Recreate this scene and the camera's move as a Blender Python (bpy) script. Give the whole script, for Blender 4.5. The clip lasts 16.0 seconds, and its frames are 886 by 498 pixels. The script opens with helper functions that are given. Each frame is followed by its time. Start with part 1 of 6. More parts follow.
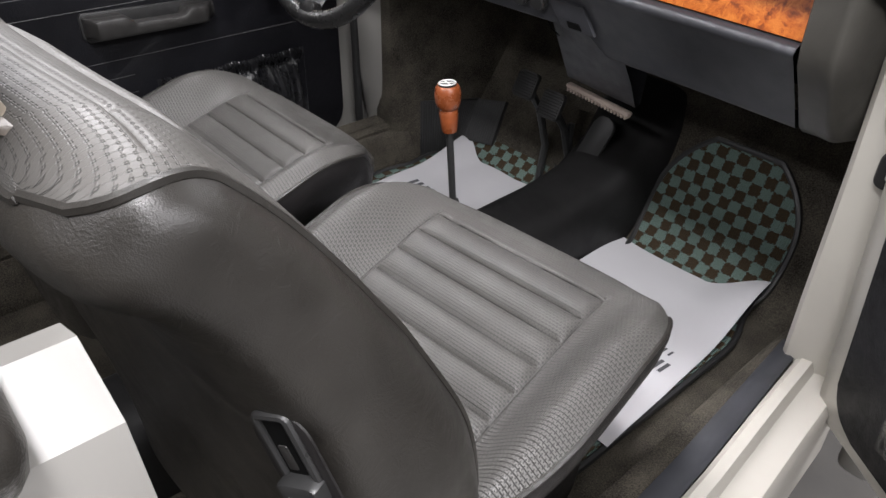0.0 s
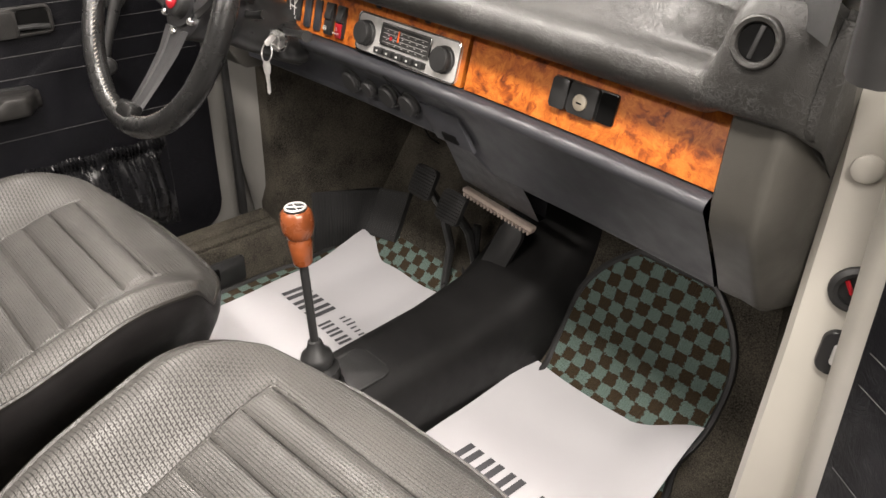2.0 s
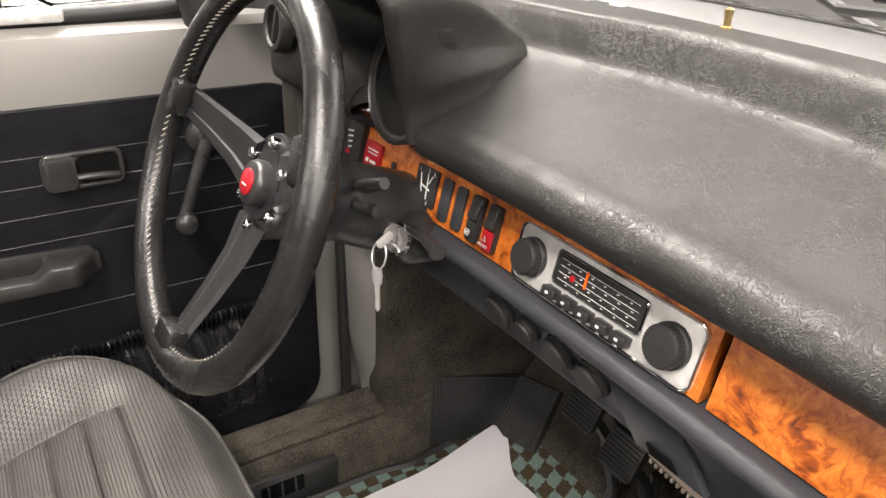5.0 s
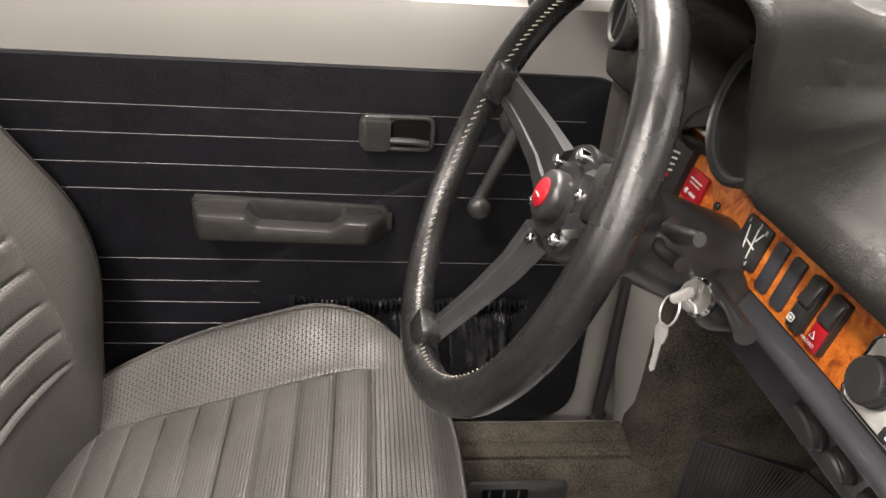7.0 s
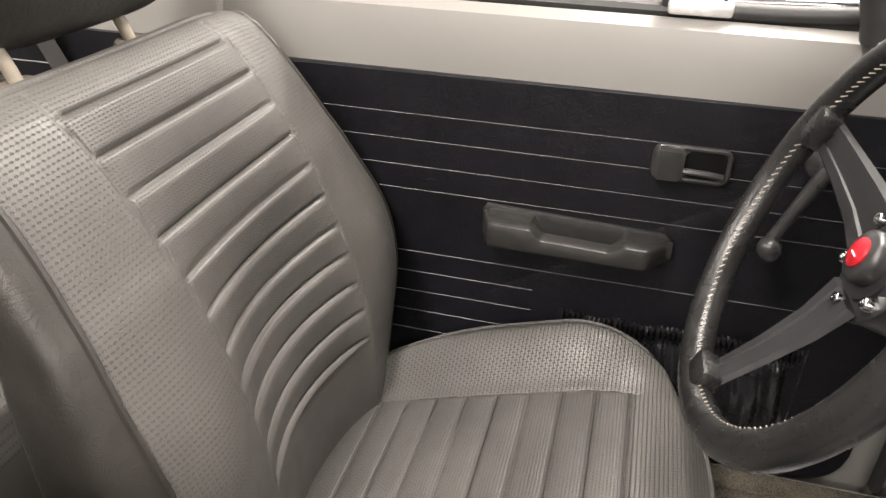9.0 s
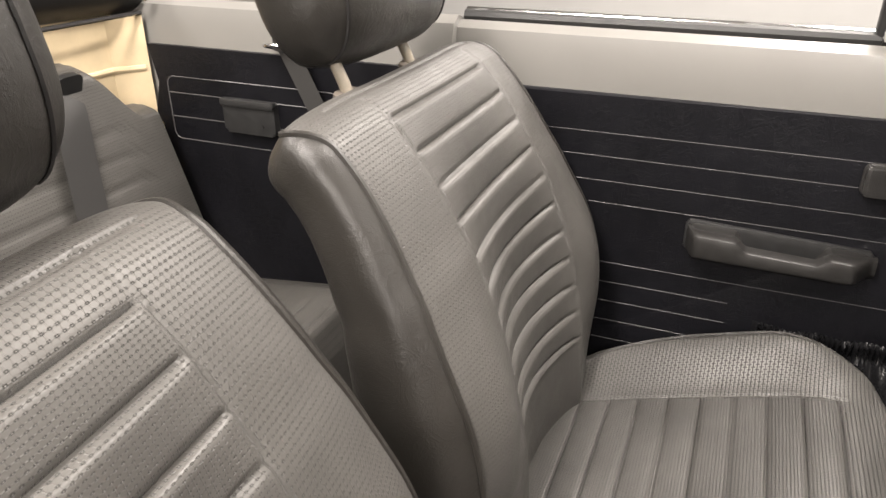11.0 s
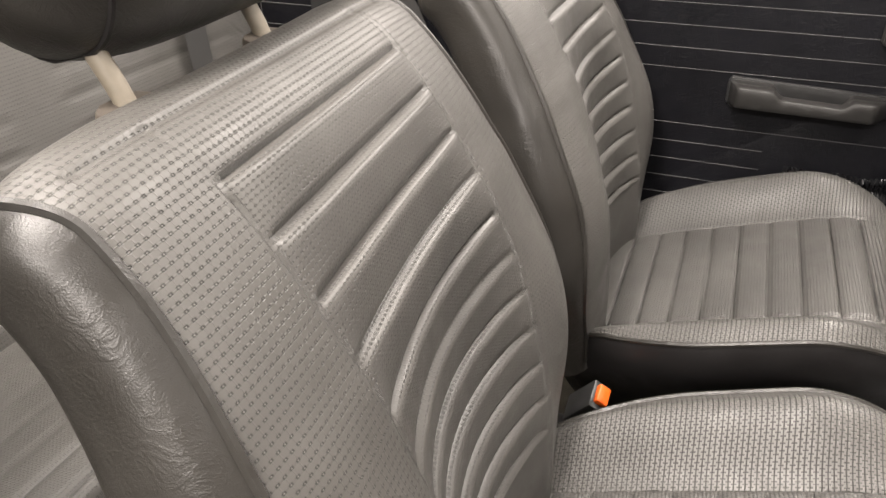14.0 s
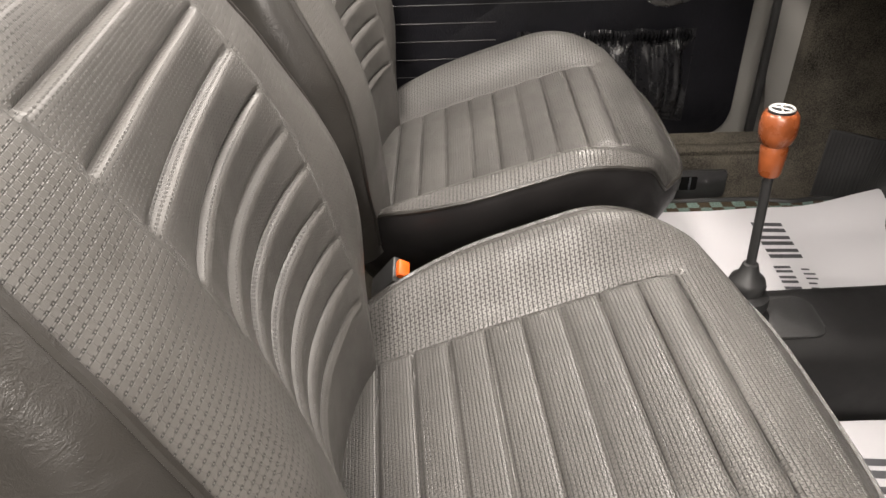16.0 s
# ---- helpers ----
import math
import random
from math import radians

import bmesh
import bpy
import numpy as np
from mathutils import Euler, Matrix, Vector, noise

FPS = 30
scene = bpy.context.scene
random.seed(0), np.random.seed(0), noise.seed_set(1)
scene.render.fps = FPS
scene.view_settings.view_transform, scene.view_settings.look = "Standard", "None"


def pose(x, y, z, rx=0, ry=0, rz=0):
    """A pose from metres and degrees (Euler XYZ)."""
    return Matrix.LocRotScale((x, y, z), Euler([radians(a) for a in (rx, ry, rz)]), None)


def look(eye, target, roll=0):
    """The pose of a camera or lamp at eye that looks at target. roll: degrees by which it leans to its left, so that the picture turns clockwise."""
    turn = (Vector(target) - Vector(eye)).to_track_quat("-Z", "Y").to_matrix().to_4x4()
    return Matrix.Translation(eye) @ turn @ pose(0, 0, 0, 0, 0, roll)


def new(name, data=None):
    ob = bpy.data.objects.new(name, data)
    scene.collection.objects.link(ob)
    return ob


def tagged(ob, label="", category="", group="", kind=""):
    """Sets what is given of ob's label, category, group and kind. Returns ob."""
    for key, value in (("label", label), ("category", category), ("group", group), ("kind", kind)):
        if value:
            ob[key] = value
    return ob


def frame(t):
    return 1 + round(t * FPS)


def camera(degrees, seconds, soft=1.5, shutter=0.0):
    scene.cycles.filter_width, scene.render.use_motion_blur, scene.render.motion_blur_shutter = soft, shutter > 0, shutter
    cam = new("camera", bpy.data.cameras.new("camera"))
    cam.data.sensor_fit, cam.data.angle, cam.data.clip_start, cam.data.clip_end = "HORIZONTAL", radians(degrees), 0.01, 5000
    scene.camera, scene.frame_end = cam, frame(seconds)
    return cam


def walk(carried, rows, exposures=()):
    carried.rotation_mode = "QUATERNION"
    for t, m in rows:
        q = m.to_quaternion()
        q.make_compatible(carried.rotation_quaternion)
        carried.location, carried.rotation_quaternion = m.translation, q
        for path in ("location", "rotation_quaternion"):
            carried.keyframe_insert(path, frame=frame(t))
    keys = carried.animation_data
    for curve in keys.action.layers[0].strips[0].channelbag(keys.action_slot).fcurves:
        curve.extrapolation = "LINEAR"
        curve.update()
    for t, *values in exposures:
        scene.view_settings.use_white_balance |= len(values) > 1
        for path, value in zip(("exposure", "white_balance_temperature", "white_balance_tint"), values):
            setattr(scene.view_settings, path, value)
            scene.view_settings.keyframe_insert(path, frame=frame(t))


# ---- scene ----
cam = camera(62.4, 16.0)
PATH = [
    (0, (0.83, -0.31, 0.883), (-0.409, 0.784, -0.243), 1.0),
    (0.5, (0.837, -0.283, 0.881), (-0.39, 0.846, -0.224), 1.3),
    (1, (0.829, -0.206, 0.884), (-0.388, 0.95, -0.204), 1.6),
    (1.5, (0.793, -0.112, 0.89), (-0.42, 1.066, -0.177), 1.9),
    (2, (0.715, -0.006, 0.893), (-0.502, 1.19, -0.149), 2.1),
    (2.5, (0.658, 0.056, 0.893), (-0.571, 1.269, -0.117), 2.3),
    (3, (0.618, 0.13, 0.896), (-0.636, 1.346, -0.079), 2.1),
    (3.2, (0.613, 0.157, 0.895), (-0.677, 1.353, -0.058), 1.6),
    (5.3, (0.315, 0.257, 0.907), (-1.234, 1.153, 0.016), 2.5),
    (5.5, (0.298, 0.268, 0.91), (-1.286, 1.1, 0.016), 3.0),
    (6, (0.272, 0.291, 0.908), (-1.387, 0.942, 0.0), 4.2),
    (6.5, (0.261, 0.293, 0.901), (-1.449, 0.731, -0.039), 4.9),
    (7, (0.26, 0.284, 0.898), (-1.47, 0.513, -0.08), 4.8),
    (7.5, (0.261, 0.271, 0.895), (-1.468, 0.315, -0.11), 4.3),
    (8, (0.266, 0.257, 0.901), (-1.45, 0.129, -0.118), 3.5),
    (8.5, (0.276, 0.248, 0.913), (-1.422, -0.046, -0.102), 2.5),
    (9, (0.285, 0.245, 0.93), (-1.391, -0.19, -0.072), 1.5),
    (9.2, (0.288, 0.233, 0.931), (-1.385, -0.239, -0.059), 1.3),
    (11.3, (0.494, 0.084, 0.918), (-1.155, -0.622, 0.033), -0.0),
    (11.5, (0.52, 0.069, 0.916), (-1.119, -0.654, 0.026), 0.1),
    (12, (0.58, 0.065, 0.912), (-1.031, -0.693, 0.001), 0.5),
    (12.5, (0.644, 0.081, 0.902), (-0.946, -0.69, -0.034), 0.7),
    (13, (0.687, 0.072, 0.888), (-0.891, -0.693, -0.073), 0.5),
    (13.5, (0.711, 0.067, 0.877), (-0.871, -0.656, -0.11), 0.0),
    (14, (0.727, 0.065, 0.867), (-0.872, -0.574, -0.151), -0.5),
    (14.5, (0.737, 0.06, 0.851), (-0.88, -0.464, -0.203), -1.1),
    (15, (0.75, 0.054, 0.84), (-0.88, -0.325, -0.256), -1.7),
    (15.5, (0.761, 0.049, 0.827), (-0.869, -0.163, -0.312), -2.1),
    (16, (0.762, 0.061, 0.816), (-0.855, 0.024, -0.36), -2.2),
]
walk(cam, [(t, look(eye, target, roll)) for t, eye, target, roll in PATH], [(0, 0.12, 5850, 10), (0.5, 0.55, 6100, 10), (1.0, 0.72, 6400, 10), (1.5, 0.68, 6500, 10), (16, 0.66, 6500, 10)])

# ---- world and light: a closed showroom with white ceiling panels and added side fill ----
world = bpy.data.worlds.new("world")
scene.world = world
world.use_nodes = True
world.node_tree.nodes["Background"].inputs[0].default_value = (0.9, 0.93, 1.0, 1)
world.node_tree.nodes["Background"].inputs[1].default_value = 0.10


def overhead_light(x, y, z, sx, sy, watts):
    data = bpy.data.lights.new("overhead_light", "AREA")
    data.shape, data.size, data.size_y, data.energy = "RECTANGLE", sx, sy, watts
    data.color = (1.0, 0.918, 0.848)
    ob = new("overhead_light", data)
    ob.location = (x, y, z)
    return ob


# the last two are unseen fill, added to brighten west wall and passenger side
LAMPS = [(0.9, -0.5, 1.5, 0.35, 76), (-1.1, 0.5, 1.5, 0.35, 68), (0.5, 2.3, 2.2, 0.9, 36), (-0.1, -2.2, 1.6, 0.35, 60), (-3.3, 0.6, 0.5, 3.0, 112), (3.0, 0.2, 0.5, 3.0, 190)]
CEIL = 2.35
for lx, ly, lsx, lsy, lw in LAMPS:
    overhead_light(lx, ly, CEIL - 0.07, lsx, lsy, lw)


# ---- materials ----
def shader(name, base, rough=0.5, metal=0.0, coat=0.0, spec=0.5):
    m = bpy.data.materials.new(name)
    m.use_nodes = True
    b = m.node_tree.nodes["Principled BSDF"]
    b.inputs["Base Color"].default_value = (*base, 1)
    b.inputs["Roughness"].default_value = rough
    b.inputs["Metallic"].default_value = metal
    b.inputs["Coat Weight"].default_value = coat
    b.inputs["Specular IOR Level"].default_value = spec
    return m


def node(m, kind, **values):
    n = m.node_tree.nodes.new(kind)
    for key, value in values.items():
        n.inputs[key.replace("_", " ")].default_value = value
    return n


def link(m, a, b):
    m.node_tree.links.new(a, b)


def bsdf(m):
    return m.node_tree.nodes["Principled BSDF"]


def coords(m, kind="Object"):
    return m.node_tree.nodes.new("ShaderNodeTexCoord").outputs[kind]


def bump(m, height, strength, distance, below=None):
    n = node(m, "ShaderNodeBump", Strength=strength, Distance=distance)
    link(m, height, n.inputs["Height"])
    if below is not None:
        link(m, below, n.inputs["Normal"])
    link(m, n.outputs[0], bsdf(m).inputs["Normal"])
    return n.outputs[0]


def noise_tex(m, where, scale, detail=4.0, rough=0.55, distortion=0.0):
    n = node(m, "ShaderNodeTexNoise", Scale=scale, Detail=detail, Roughness=rough, Distortion=distortion)
    link(m, where, n.inputs["Vector"])
    return n.outputs["Fac"]


def ramp(m, fac, stops):
    n = m.node_tree.nodes.new("ShaderNodeValToRGB")
    e = n.color_ramp.elements
    while len(e) < len(stops):
        e.new(0.5)
    for el, (p, c) in zip(e, stops):
        el.position, el.color = p, (*c, 1) if len(c) == 3 else c
    link(m, fac, n.inputs["Fac"])
    return n.outputs["Color"]


def grey(v):
    return (v, v, v)


def maths(m, op, a, b):
    n = m.node_tree.nodes.new("ShaderNodeMath")
    n.operation = op
    for k, v in enumerate((a, b)):
        if isinstance(v, (int, float)):
            n.inputs[k].default_value = v
        else:
            link(m, v, n.inputs[k])
    return n.outputs[0]


def vinyl(name, base, rough, grain=1400.0, wrinkle=0.0, wscale=28.0, spec=0.5):
    """Leathercloth: fine grain, soft wear in the gloss and, if asked, creases."""
    m = shader(name, base, rough, spec=spec)
    w = coords(m)
    big = noise_tex(m, w, 9.0, 5.0)
    tone = tuple(c * 1.35 for c in base)
    link(m, ramp(m, big, [(0.3, tuple(c * 0.8 for c in base)), (0.7, tone)]), bsdf(m).inputs["Base Color"])
    link(m, ramp(m, noise_tex(m, w, 37.0, 6.0), [(0.3, grey(rough - 0.07)), (0.7, grey(rough + 0.1))]), bsdf(m).inputs["Roughness"])
    v = node(m, "ShaderNodeTexVoronoi", Scale=grain)
    link(m, w, v.inputs["Vector"])
    n = bump(m, v.outputs["Distance"], 0.25, 0.0004)
    if wrinkle:
        c = noise_tex(m, w, wscale, 5.0, 0.62, 2.2)
        ridge = ramp(m, c, [(0.42, grey(0.0)), (0.5, grey(1.0)), (0.58, grey(0.0))])
        where = ramp(m, noise_tex(m, w, wscale * 0.35, 2.0), [(0.36, grey(0.15)), (0.58, grey(1.0))])
        bump(m, maths(m, "MULTIPLY", ridge, where), wrinkle, 0.002, n)
    return m


def creased(name, base, rough):
    """Old dashboard leathercloth: an even sheen broken by fine short creases."""
    m = shader(name, base, rough, spec=0.45)
    w = coords(m)
    link(m, ramp(m, noise_tex(m, w, 11.0, 5.0), [(0.3, tuple(c * 0.85 for c in base)), (0.7, tuple(c * 1.2 for c in base))]), bsdf(m).inputs["Base Color"])
    link(m, ramp(m, noise_tex(m, w, 16.0, 3.0), [(0.3, grey(rough - 0.03)), (0.7, grey(rough + 0.04))]), bsdf(m).inputs["Roughness"])
    v = node(m, "ShaderNodeTexVoronoi", Scale=900.0)
    link(m, w, v.inputs["Vector"])
    n = bump(m, v.outputs["Distance"], 0.22, 0.0004)
    lines = ramp(m, noise_tex(m, w, 150.0, 3.0, 0.6, 1.6), [(0.44, grey(0.0)), (0.5, grey(1.0)), (0.56, grey(0.0))])
    where = ramp(m, noise_tex(m, w, 24.0, 2.0), [(0.40, grey(0.12)), (0.62, grey(1.0))])
    bump(m, maths(m, "MULTIPLY", lines, where), 0.60, 0.0008, n)
    return m


def weave(name, base, rough, cell=0.0054, brick=False):
    """Seat cloth laid out by the unwrapped metres: raised cords with nubs where they cross or, as brick, a basket of small pads."""
    m = shader(name, base, rough, spec=0.45)
    uv = coords(m, "UV")
    sep = m.node_tree.nodes.new("ShaderNodeSeparateXYZ")
    link(m, uv, sep.inputs[0])
    across, along = sep.outputs[0], sep.outputs[1]
    if brick:
        odd = maths(m, "MODULO", maths(m, "FLOOR", maths(m, "DIVIDE", maths(m, "ADD", along, 8.0), cell), 0.0), 2.0)
        across = maths(m, "ADD", across, maths(m, "MULTIPLY", odd, cell / 2))
    tri = [maths(m, "MULTIPLY", maths(m, "PINGPONG", c, cell / 2), 2 / cell) for c in (across, along)]
    w = coords(m)
    big = noise_tex(m, w, 7.0, 5.0)
    tone = ramp(m, big, [(0.3, tuple(c * 0.85 for c in base)), (0.7, tuple(c * 1.2 for c in base))])
    if brick:
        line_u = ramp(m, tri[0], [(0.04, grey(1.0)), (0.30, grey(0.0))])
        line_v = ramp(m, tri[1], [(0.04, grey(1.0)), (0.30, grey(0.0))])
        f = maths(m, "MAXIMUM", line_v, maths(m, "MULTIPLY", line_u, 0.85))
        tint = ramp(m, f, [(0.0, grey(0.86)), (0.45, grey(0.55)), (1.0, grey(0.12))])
        height = maths(m, "SUBTRACT", 1.0, f)
    else:
        line_u = ramp(m, tri[0], [(0.05, grey(1.0)), (0.20, grey(0.0))])
        line_v = ramp(m, tri[1], [(0.05, grey(1.0)), (0.20, grey(0.0))])
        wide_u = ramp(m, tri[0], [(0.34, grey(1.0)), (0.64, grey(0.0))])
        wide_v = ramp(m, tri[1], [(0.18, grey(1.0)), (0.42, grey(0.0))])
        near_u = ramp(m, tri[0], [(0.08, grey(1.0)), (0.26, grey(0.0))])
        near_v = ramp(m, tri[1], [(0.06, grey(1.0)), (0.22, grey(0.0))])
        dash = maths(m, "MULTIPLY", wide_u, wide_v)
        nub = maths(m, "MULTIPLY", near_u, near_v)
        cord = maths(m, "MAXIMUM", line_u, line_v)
        # shade around each nub and the glint on its crest go into the tint
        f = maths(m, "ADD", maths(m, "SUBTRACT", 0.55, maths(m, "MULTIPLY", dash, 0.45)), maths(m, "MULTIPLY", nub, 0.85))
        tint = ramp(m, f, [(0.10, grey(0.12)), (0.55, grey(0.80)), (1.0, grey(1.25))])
        height = maths(m, "ADD", maths(m, "MULTIPLY", cord, 0.22), maths(m, "SUBTRACT", maths(m, "MULTIPLY", nub, 0.6), maths(m, "MULTIPLY", dash, 0.55)))
    mix = m.node_tree.nodes.new("ShaderNodeMix")
    mix.data_type, mix.blend_type = "RGBA", "MULTIPLY"
    mix.inputs[0].default_value = 1.0
    link(m, tone, mix.inputs[6])
    link(m, tint, mix.inputs[7])
    link(m, mix.outputs[2], bsdf(m).inputs["Base Color"])
    link(m, ramp(m, noise_tex(m, w, 30.0, 5.0), [(0.3, grey(rough - 0.06)), (0.7, grey(rough + 0.1))]), bsdf(m).inputs["Roughness"])
    n = bump(m, noise_tex(m, w, 900.0, 2.0), 0.15, 0.0003)
    bump(m, height, 0.8, 0.0007, n)
    return m


def carpet(name, dark, light, scale=420.0):
    m = shader(name, dark, 0.95, spec=0.15)
    w = coords(m)
    f = noise_tex(m, w, scale, 3.0, 0.7)
    g = noise_tex(m, w, 13.0, 4.0)
    link(m, ramp(m, maths(m, "ADD", maths(m, "MULTIPLY", f, 0.65), maths(m, "MULTIPLY", g, 0.35)), [(0.38, dark), (0.62, light)]), bsdf(m).inputs["Base Color"])
    bump(m, f, 0.9, 0.004)
    return m


def paint(name, base, rough=0.28):
    m = shader(name, base, rough, coat=0.15)
    bsdf(m).inputs["Coat Roughness"].default_value = 0.22
    w = coords(m)
    link(m, ramp(m, noise_tex(m, w, 5.0, 6.0), [(0.3, tuple(c * 0.93 for c in base)), (0.7, base)]), bsdf(m).inputs["Base Color"])
    bump(m, noise_tex(m, w, 160.0, 3.0), 0.03, 0.001)
    return m


def plain(name, base, rough=0.5, metal=0.0, scale=60.0, amount=0.25, relief=0.08, coat=0.0):
    m = shader(name, base, rough, metal, coat)
    w = coords(m)
    f = noise_tex(m, w, scale, 5.0)
    link(m, ramp(m, f, [(0.25, tuple(c * (1 - amount) for c in base)), (0.75, tuple(min(1.0, c * (1 + amount * 0.5)) for c in base))]), bsdf(m).inputs["Base Color"])
    link(m, ramp(m, f, [(0.25, grey(max(0.03, rough - 0.06))), (0.75, grey(min(1.0, rough + 0.08)))]), bsdf(m).inputs["Roughness"])
    bump(m, noise_tex(m, w, scale * 9, 3.0), relief, 0.0006)
    return m


def burl(name):
    """Amber burr veneer under gloss lacquer."""
    m = shader(name, (0.5, 0.15, 0.02), 0.42, coat=0.25)
    bsdf(m).inputs["Coat Roughness"].default_value = 0.12
    w = coords(m)
    warp = node(m, "ShaderNodeTexNoise", Scale=22.0, Detail=5.0, Roughness=0.6, Distortion=1.2)
    link(m, w, warp.inputs["Vector"])
    add = m.node_tree.nodes.new("ShaderNodeVectorMath")
    add.operation = "MULTIPLY_ADD"
    link(m, warp.outputs["Color"], add.inputs[0])
    add.inputs[1].default_value = (0.05, 0.05, 0.05)
    link(m, w, add.inputs[2])
    a = noise_tex(m, add.outputs[0], 42.0, 6.0, 0.62, 2.5)
    v = node(m, "ShaderNodeTexVoronoi", Scale=48.0)
    link(m, add.outputs[0], v.inputs["Vector"])
    eye = ramp(m, v.outputs["Distance"], [(0.0, grey(0.15)), (0.14, grey(0.50)), (0.36, grey(0.85)), (0.7, grey(1.0))])
    f = maths(m, "MULTIPLY", a, eye)
    link(m, ramp(m, f, [(0.10, (0.06, 0.012, 0.003)), (0.30, (0.23, 0.048, 0.006)), (0.43, (0.43, 0.105, 0.011)), (0.62, (0.60, 0.195, 0.030))]), bsdf(m).inputs["Base Color"])
    return m


def chequer(name):
    """Woven mat: teal and brown squares with a corded weave."""
    m = shader(name, (0.05, 0.06, 0.05), 0.9, spec=0.2)
    uv = coords(m, "UV")
    jig = node(m, "ShaderNodeTexNoise", Scale=180.0, Detail=3.0, Roughness=0.7)
    link(m, uv, jig.inputs["Vector"])
    add = m.node_tree.nodes.new("ShaderNodeVectorMath")
    add.operation = "MULTIPLY_ADD"
    link(m, jig.outputs["Color"], add.inputs[0])
    add.inputs[1].default_value = (0.014, 0.012, 0.0)
    link(m, uv, add.inputs[2])
    ch = node(m, "ShaderNodeTexChecker", Scale=44.0)
    link(m, add.outputs[0], ch.inputs["Vector"])
    fine = noise_tex(m, uv, 520.0, 4.0, 0.8)
    dark = ramp(m, fine, [(0.3, (0.008, 0.006, 0.003)), (0.62, (0.060, 0.041, 0.022))])
    teal = ramp(m, fine, [(0.3, (0.022, 0.036, 0.032)), (0.62, (0.17, 0.235, 0.212))])
    link(m, dark, ch.inputs["Color1"])
    link(m, teal, ch.inputs["Color2"])
    link(m, ch.outputs["Color"], bsdf(m).inputs["Base Color"])
    wv = node(m, "ShaderNodeTexWave", Scale=75.0, Distortion=2.0)
    wv.bands_direction = "X"
    link(m, uv, wv.inputs["Vector"])
    n = bump(m, wv.outputs["Fac"], 0.6, 0.002)
    bump(m, fine, 0.7, 0.002, n)
    return m


def glass(name):
    m = shader(name, (0.97, 0.99, 0.98), 0.02)
    bsdf(m).inputs["Transmission Weight"].default_value = 1.0
    bsdf(m).inputs["IOR"].default_value = 1.15
    return m


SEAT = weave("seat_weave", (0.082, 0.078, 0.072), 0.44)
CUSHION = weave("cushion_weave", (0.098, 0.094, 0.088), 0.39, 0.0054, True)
SEATV = vinyl("seat_vinyl", (0.020, 0.0183, 0.0160), 0.37, 1100.0, 0.15, 34.0, 0.5)
COLLAR = plain("brown_plastic", (0.11, 0.095, 0.08), 0.45)
SKIRT = vinyl("skirt_vinyl", (0.013, 0.012, 0.012), 0.42, 1400.0, 0.0, 28.0, 0.3)
DASH = creased("dash_vinyl", (0.0175, 0.017, 0.0155), 0.48)
# dashboard ends: side light on them is put in as a lighter base colour
END_LIT = vinyl("lit_end_plastic", (0.046, 0.0435, 0.038), 0.45, 700.0)
DASHLOW = vinyl("dash_plastic", (0.034, 0.035, 0.040), 0.42, 900.0)
PANEL = vinyl("door_vinyl", (0.0055, 0.0055, 0.007), 0.42, 900.0, 0.25, 40.0, 0.17)
TUNNEL = vinyl("tunnel_rubber", (0.009, 0.0088, 0.0088), 0.52, 420.0, 0.0, 28.0, 0.28)
RUBBER = plain("black_rubber", (0.021, 0.021, 0.021), 0.5)
PLASTIC = plain("black_plastic", (0.024, 0.024, 0.024), 0.32, relief=0.05)
LEATHER = vinyl("wheel_leather", (0.010, 0.010, 0.010), 0.25, 1300.0)
PULL = plain("satin_plastic", (0.024, 0.023, 0.022), 0.34, relief=0.05)
ALLOY = plain("black_alloy", (0.012, 0.012, 0.013), 0.42)
CHROME = plain("chrome", (0.75, 0.75, 0.75), 0.12, 1.0, relief=0.02)
STEEL = plain("brushed_steel", (0.82, 0.81, 0.79), 0.36, 0.55)
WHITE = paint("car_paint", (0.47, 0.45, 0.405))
# darker copy of the same body paint: dimmer light on these panels as colour
PAINT_SHADED = paint("shaded_car_paint", (0.190, 0.184, 0.172), 0.36)
CARPET = carpet("carpet", (0.014, 0.0128, 0.0105), (0.108, 0.096, 0.076))
WOOD = burl("burr_walnut")
KNOBWOOD = plain("lacquered_wood", (0.25, 0.066, 0.020), 0.28, scale=35.0, amount=0.5, coat=0.5)
MAT = chequer("chequered_mat")
PAPER = plain("paper", (0.48, 0.475, 0.49), 0.75, scale=14.0, amount=0.03, relief=0.1)
INK = plain("grey_ink", (0.055, 0.055, 0.06), 0.7)
IVORY = plain("ivory_plastic", (0.24, 0.21, 0.165), 0.4)
WELT = plain("welt", (0.085, 0.085, 0.085), 0.4)
THREAD = plain("thread", (0.30, 0.27, 0.23), 0.7)
RED = plain("red_plastic", (0.36, 0.010, 0.018), 0.35)
ORANGE = plain("orange_plastic", (0.85, 0.13, 0.012), 0.4)
PALE = plain("pale_print", (0.62, 0.62, 0.60), 0.5)
CREAM = plain("cream_board", (0.62, 0.50, 0.32), 0.7, scale=12.0)
PINK = plain("ribbed_pink_plastic", (0.50, 0.42, 0.36), 0.4)
BRASS = plain("brass", (0.55, 0.42, 0.20), 0.3, 1.0)
GLASS = glass("window_glass")
WALLM = plain("white_wall", (0.43, 0.425, 0.415), 0.9, scale=3.0, amount=0.06)
FLOORM = plain("showroom_floor", (0.15, 0.144, 0.135), 0.35, scale=4.0)
BELT = plain("belt_webbing", (0.035, 0.034, 0.033), 0.65, scale=300.0)
# near-black colour that stands for the deep shade in holes, slots and hollows
RECESS_SHADE = plain("painted_recess_shade", (0.004, 0.004, 0.004), 0.8)
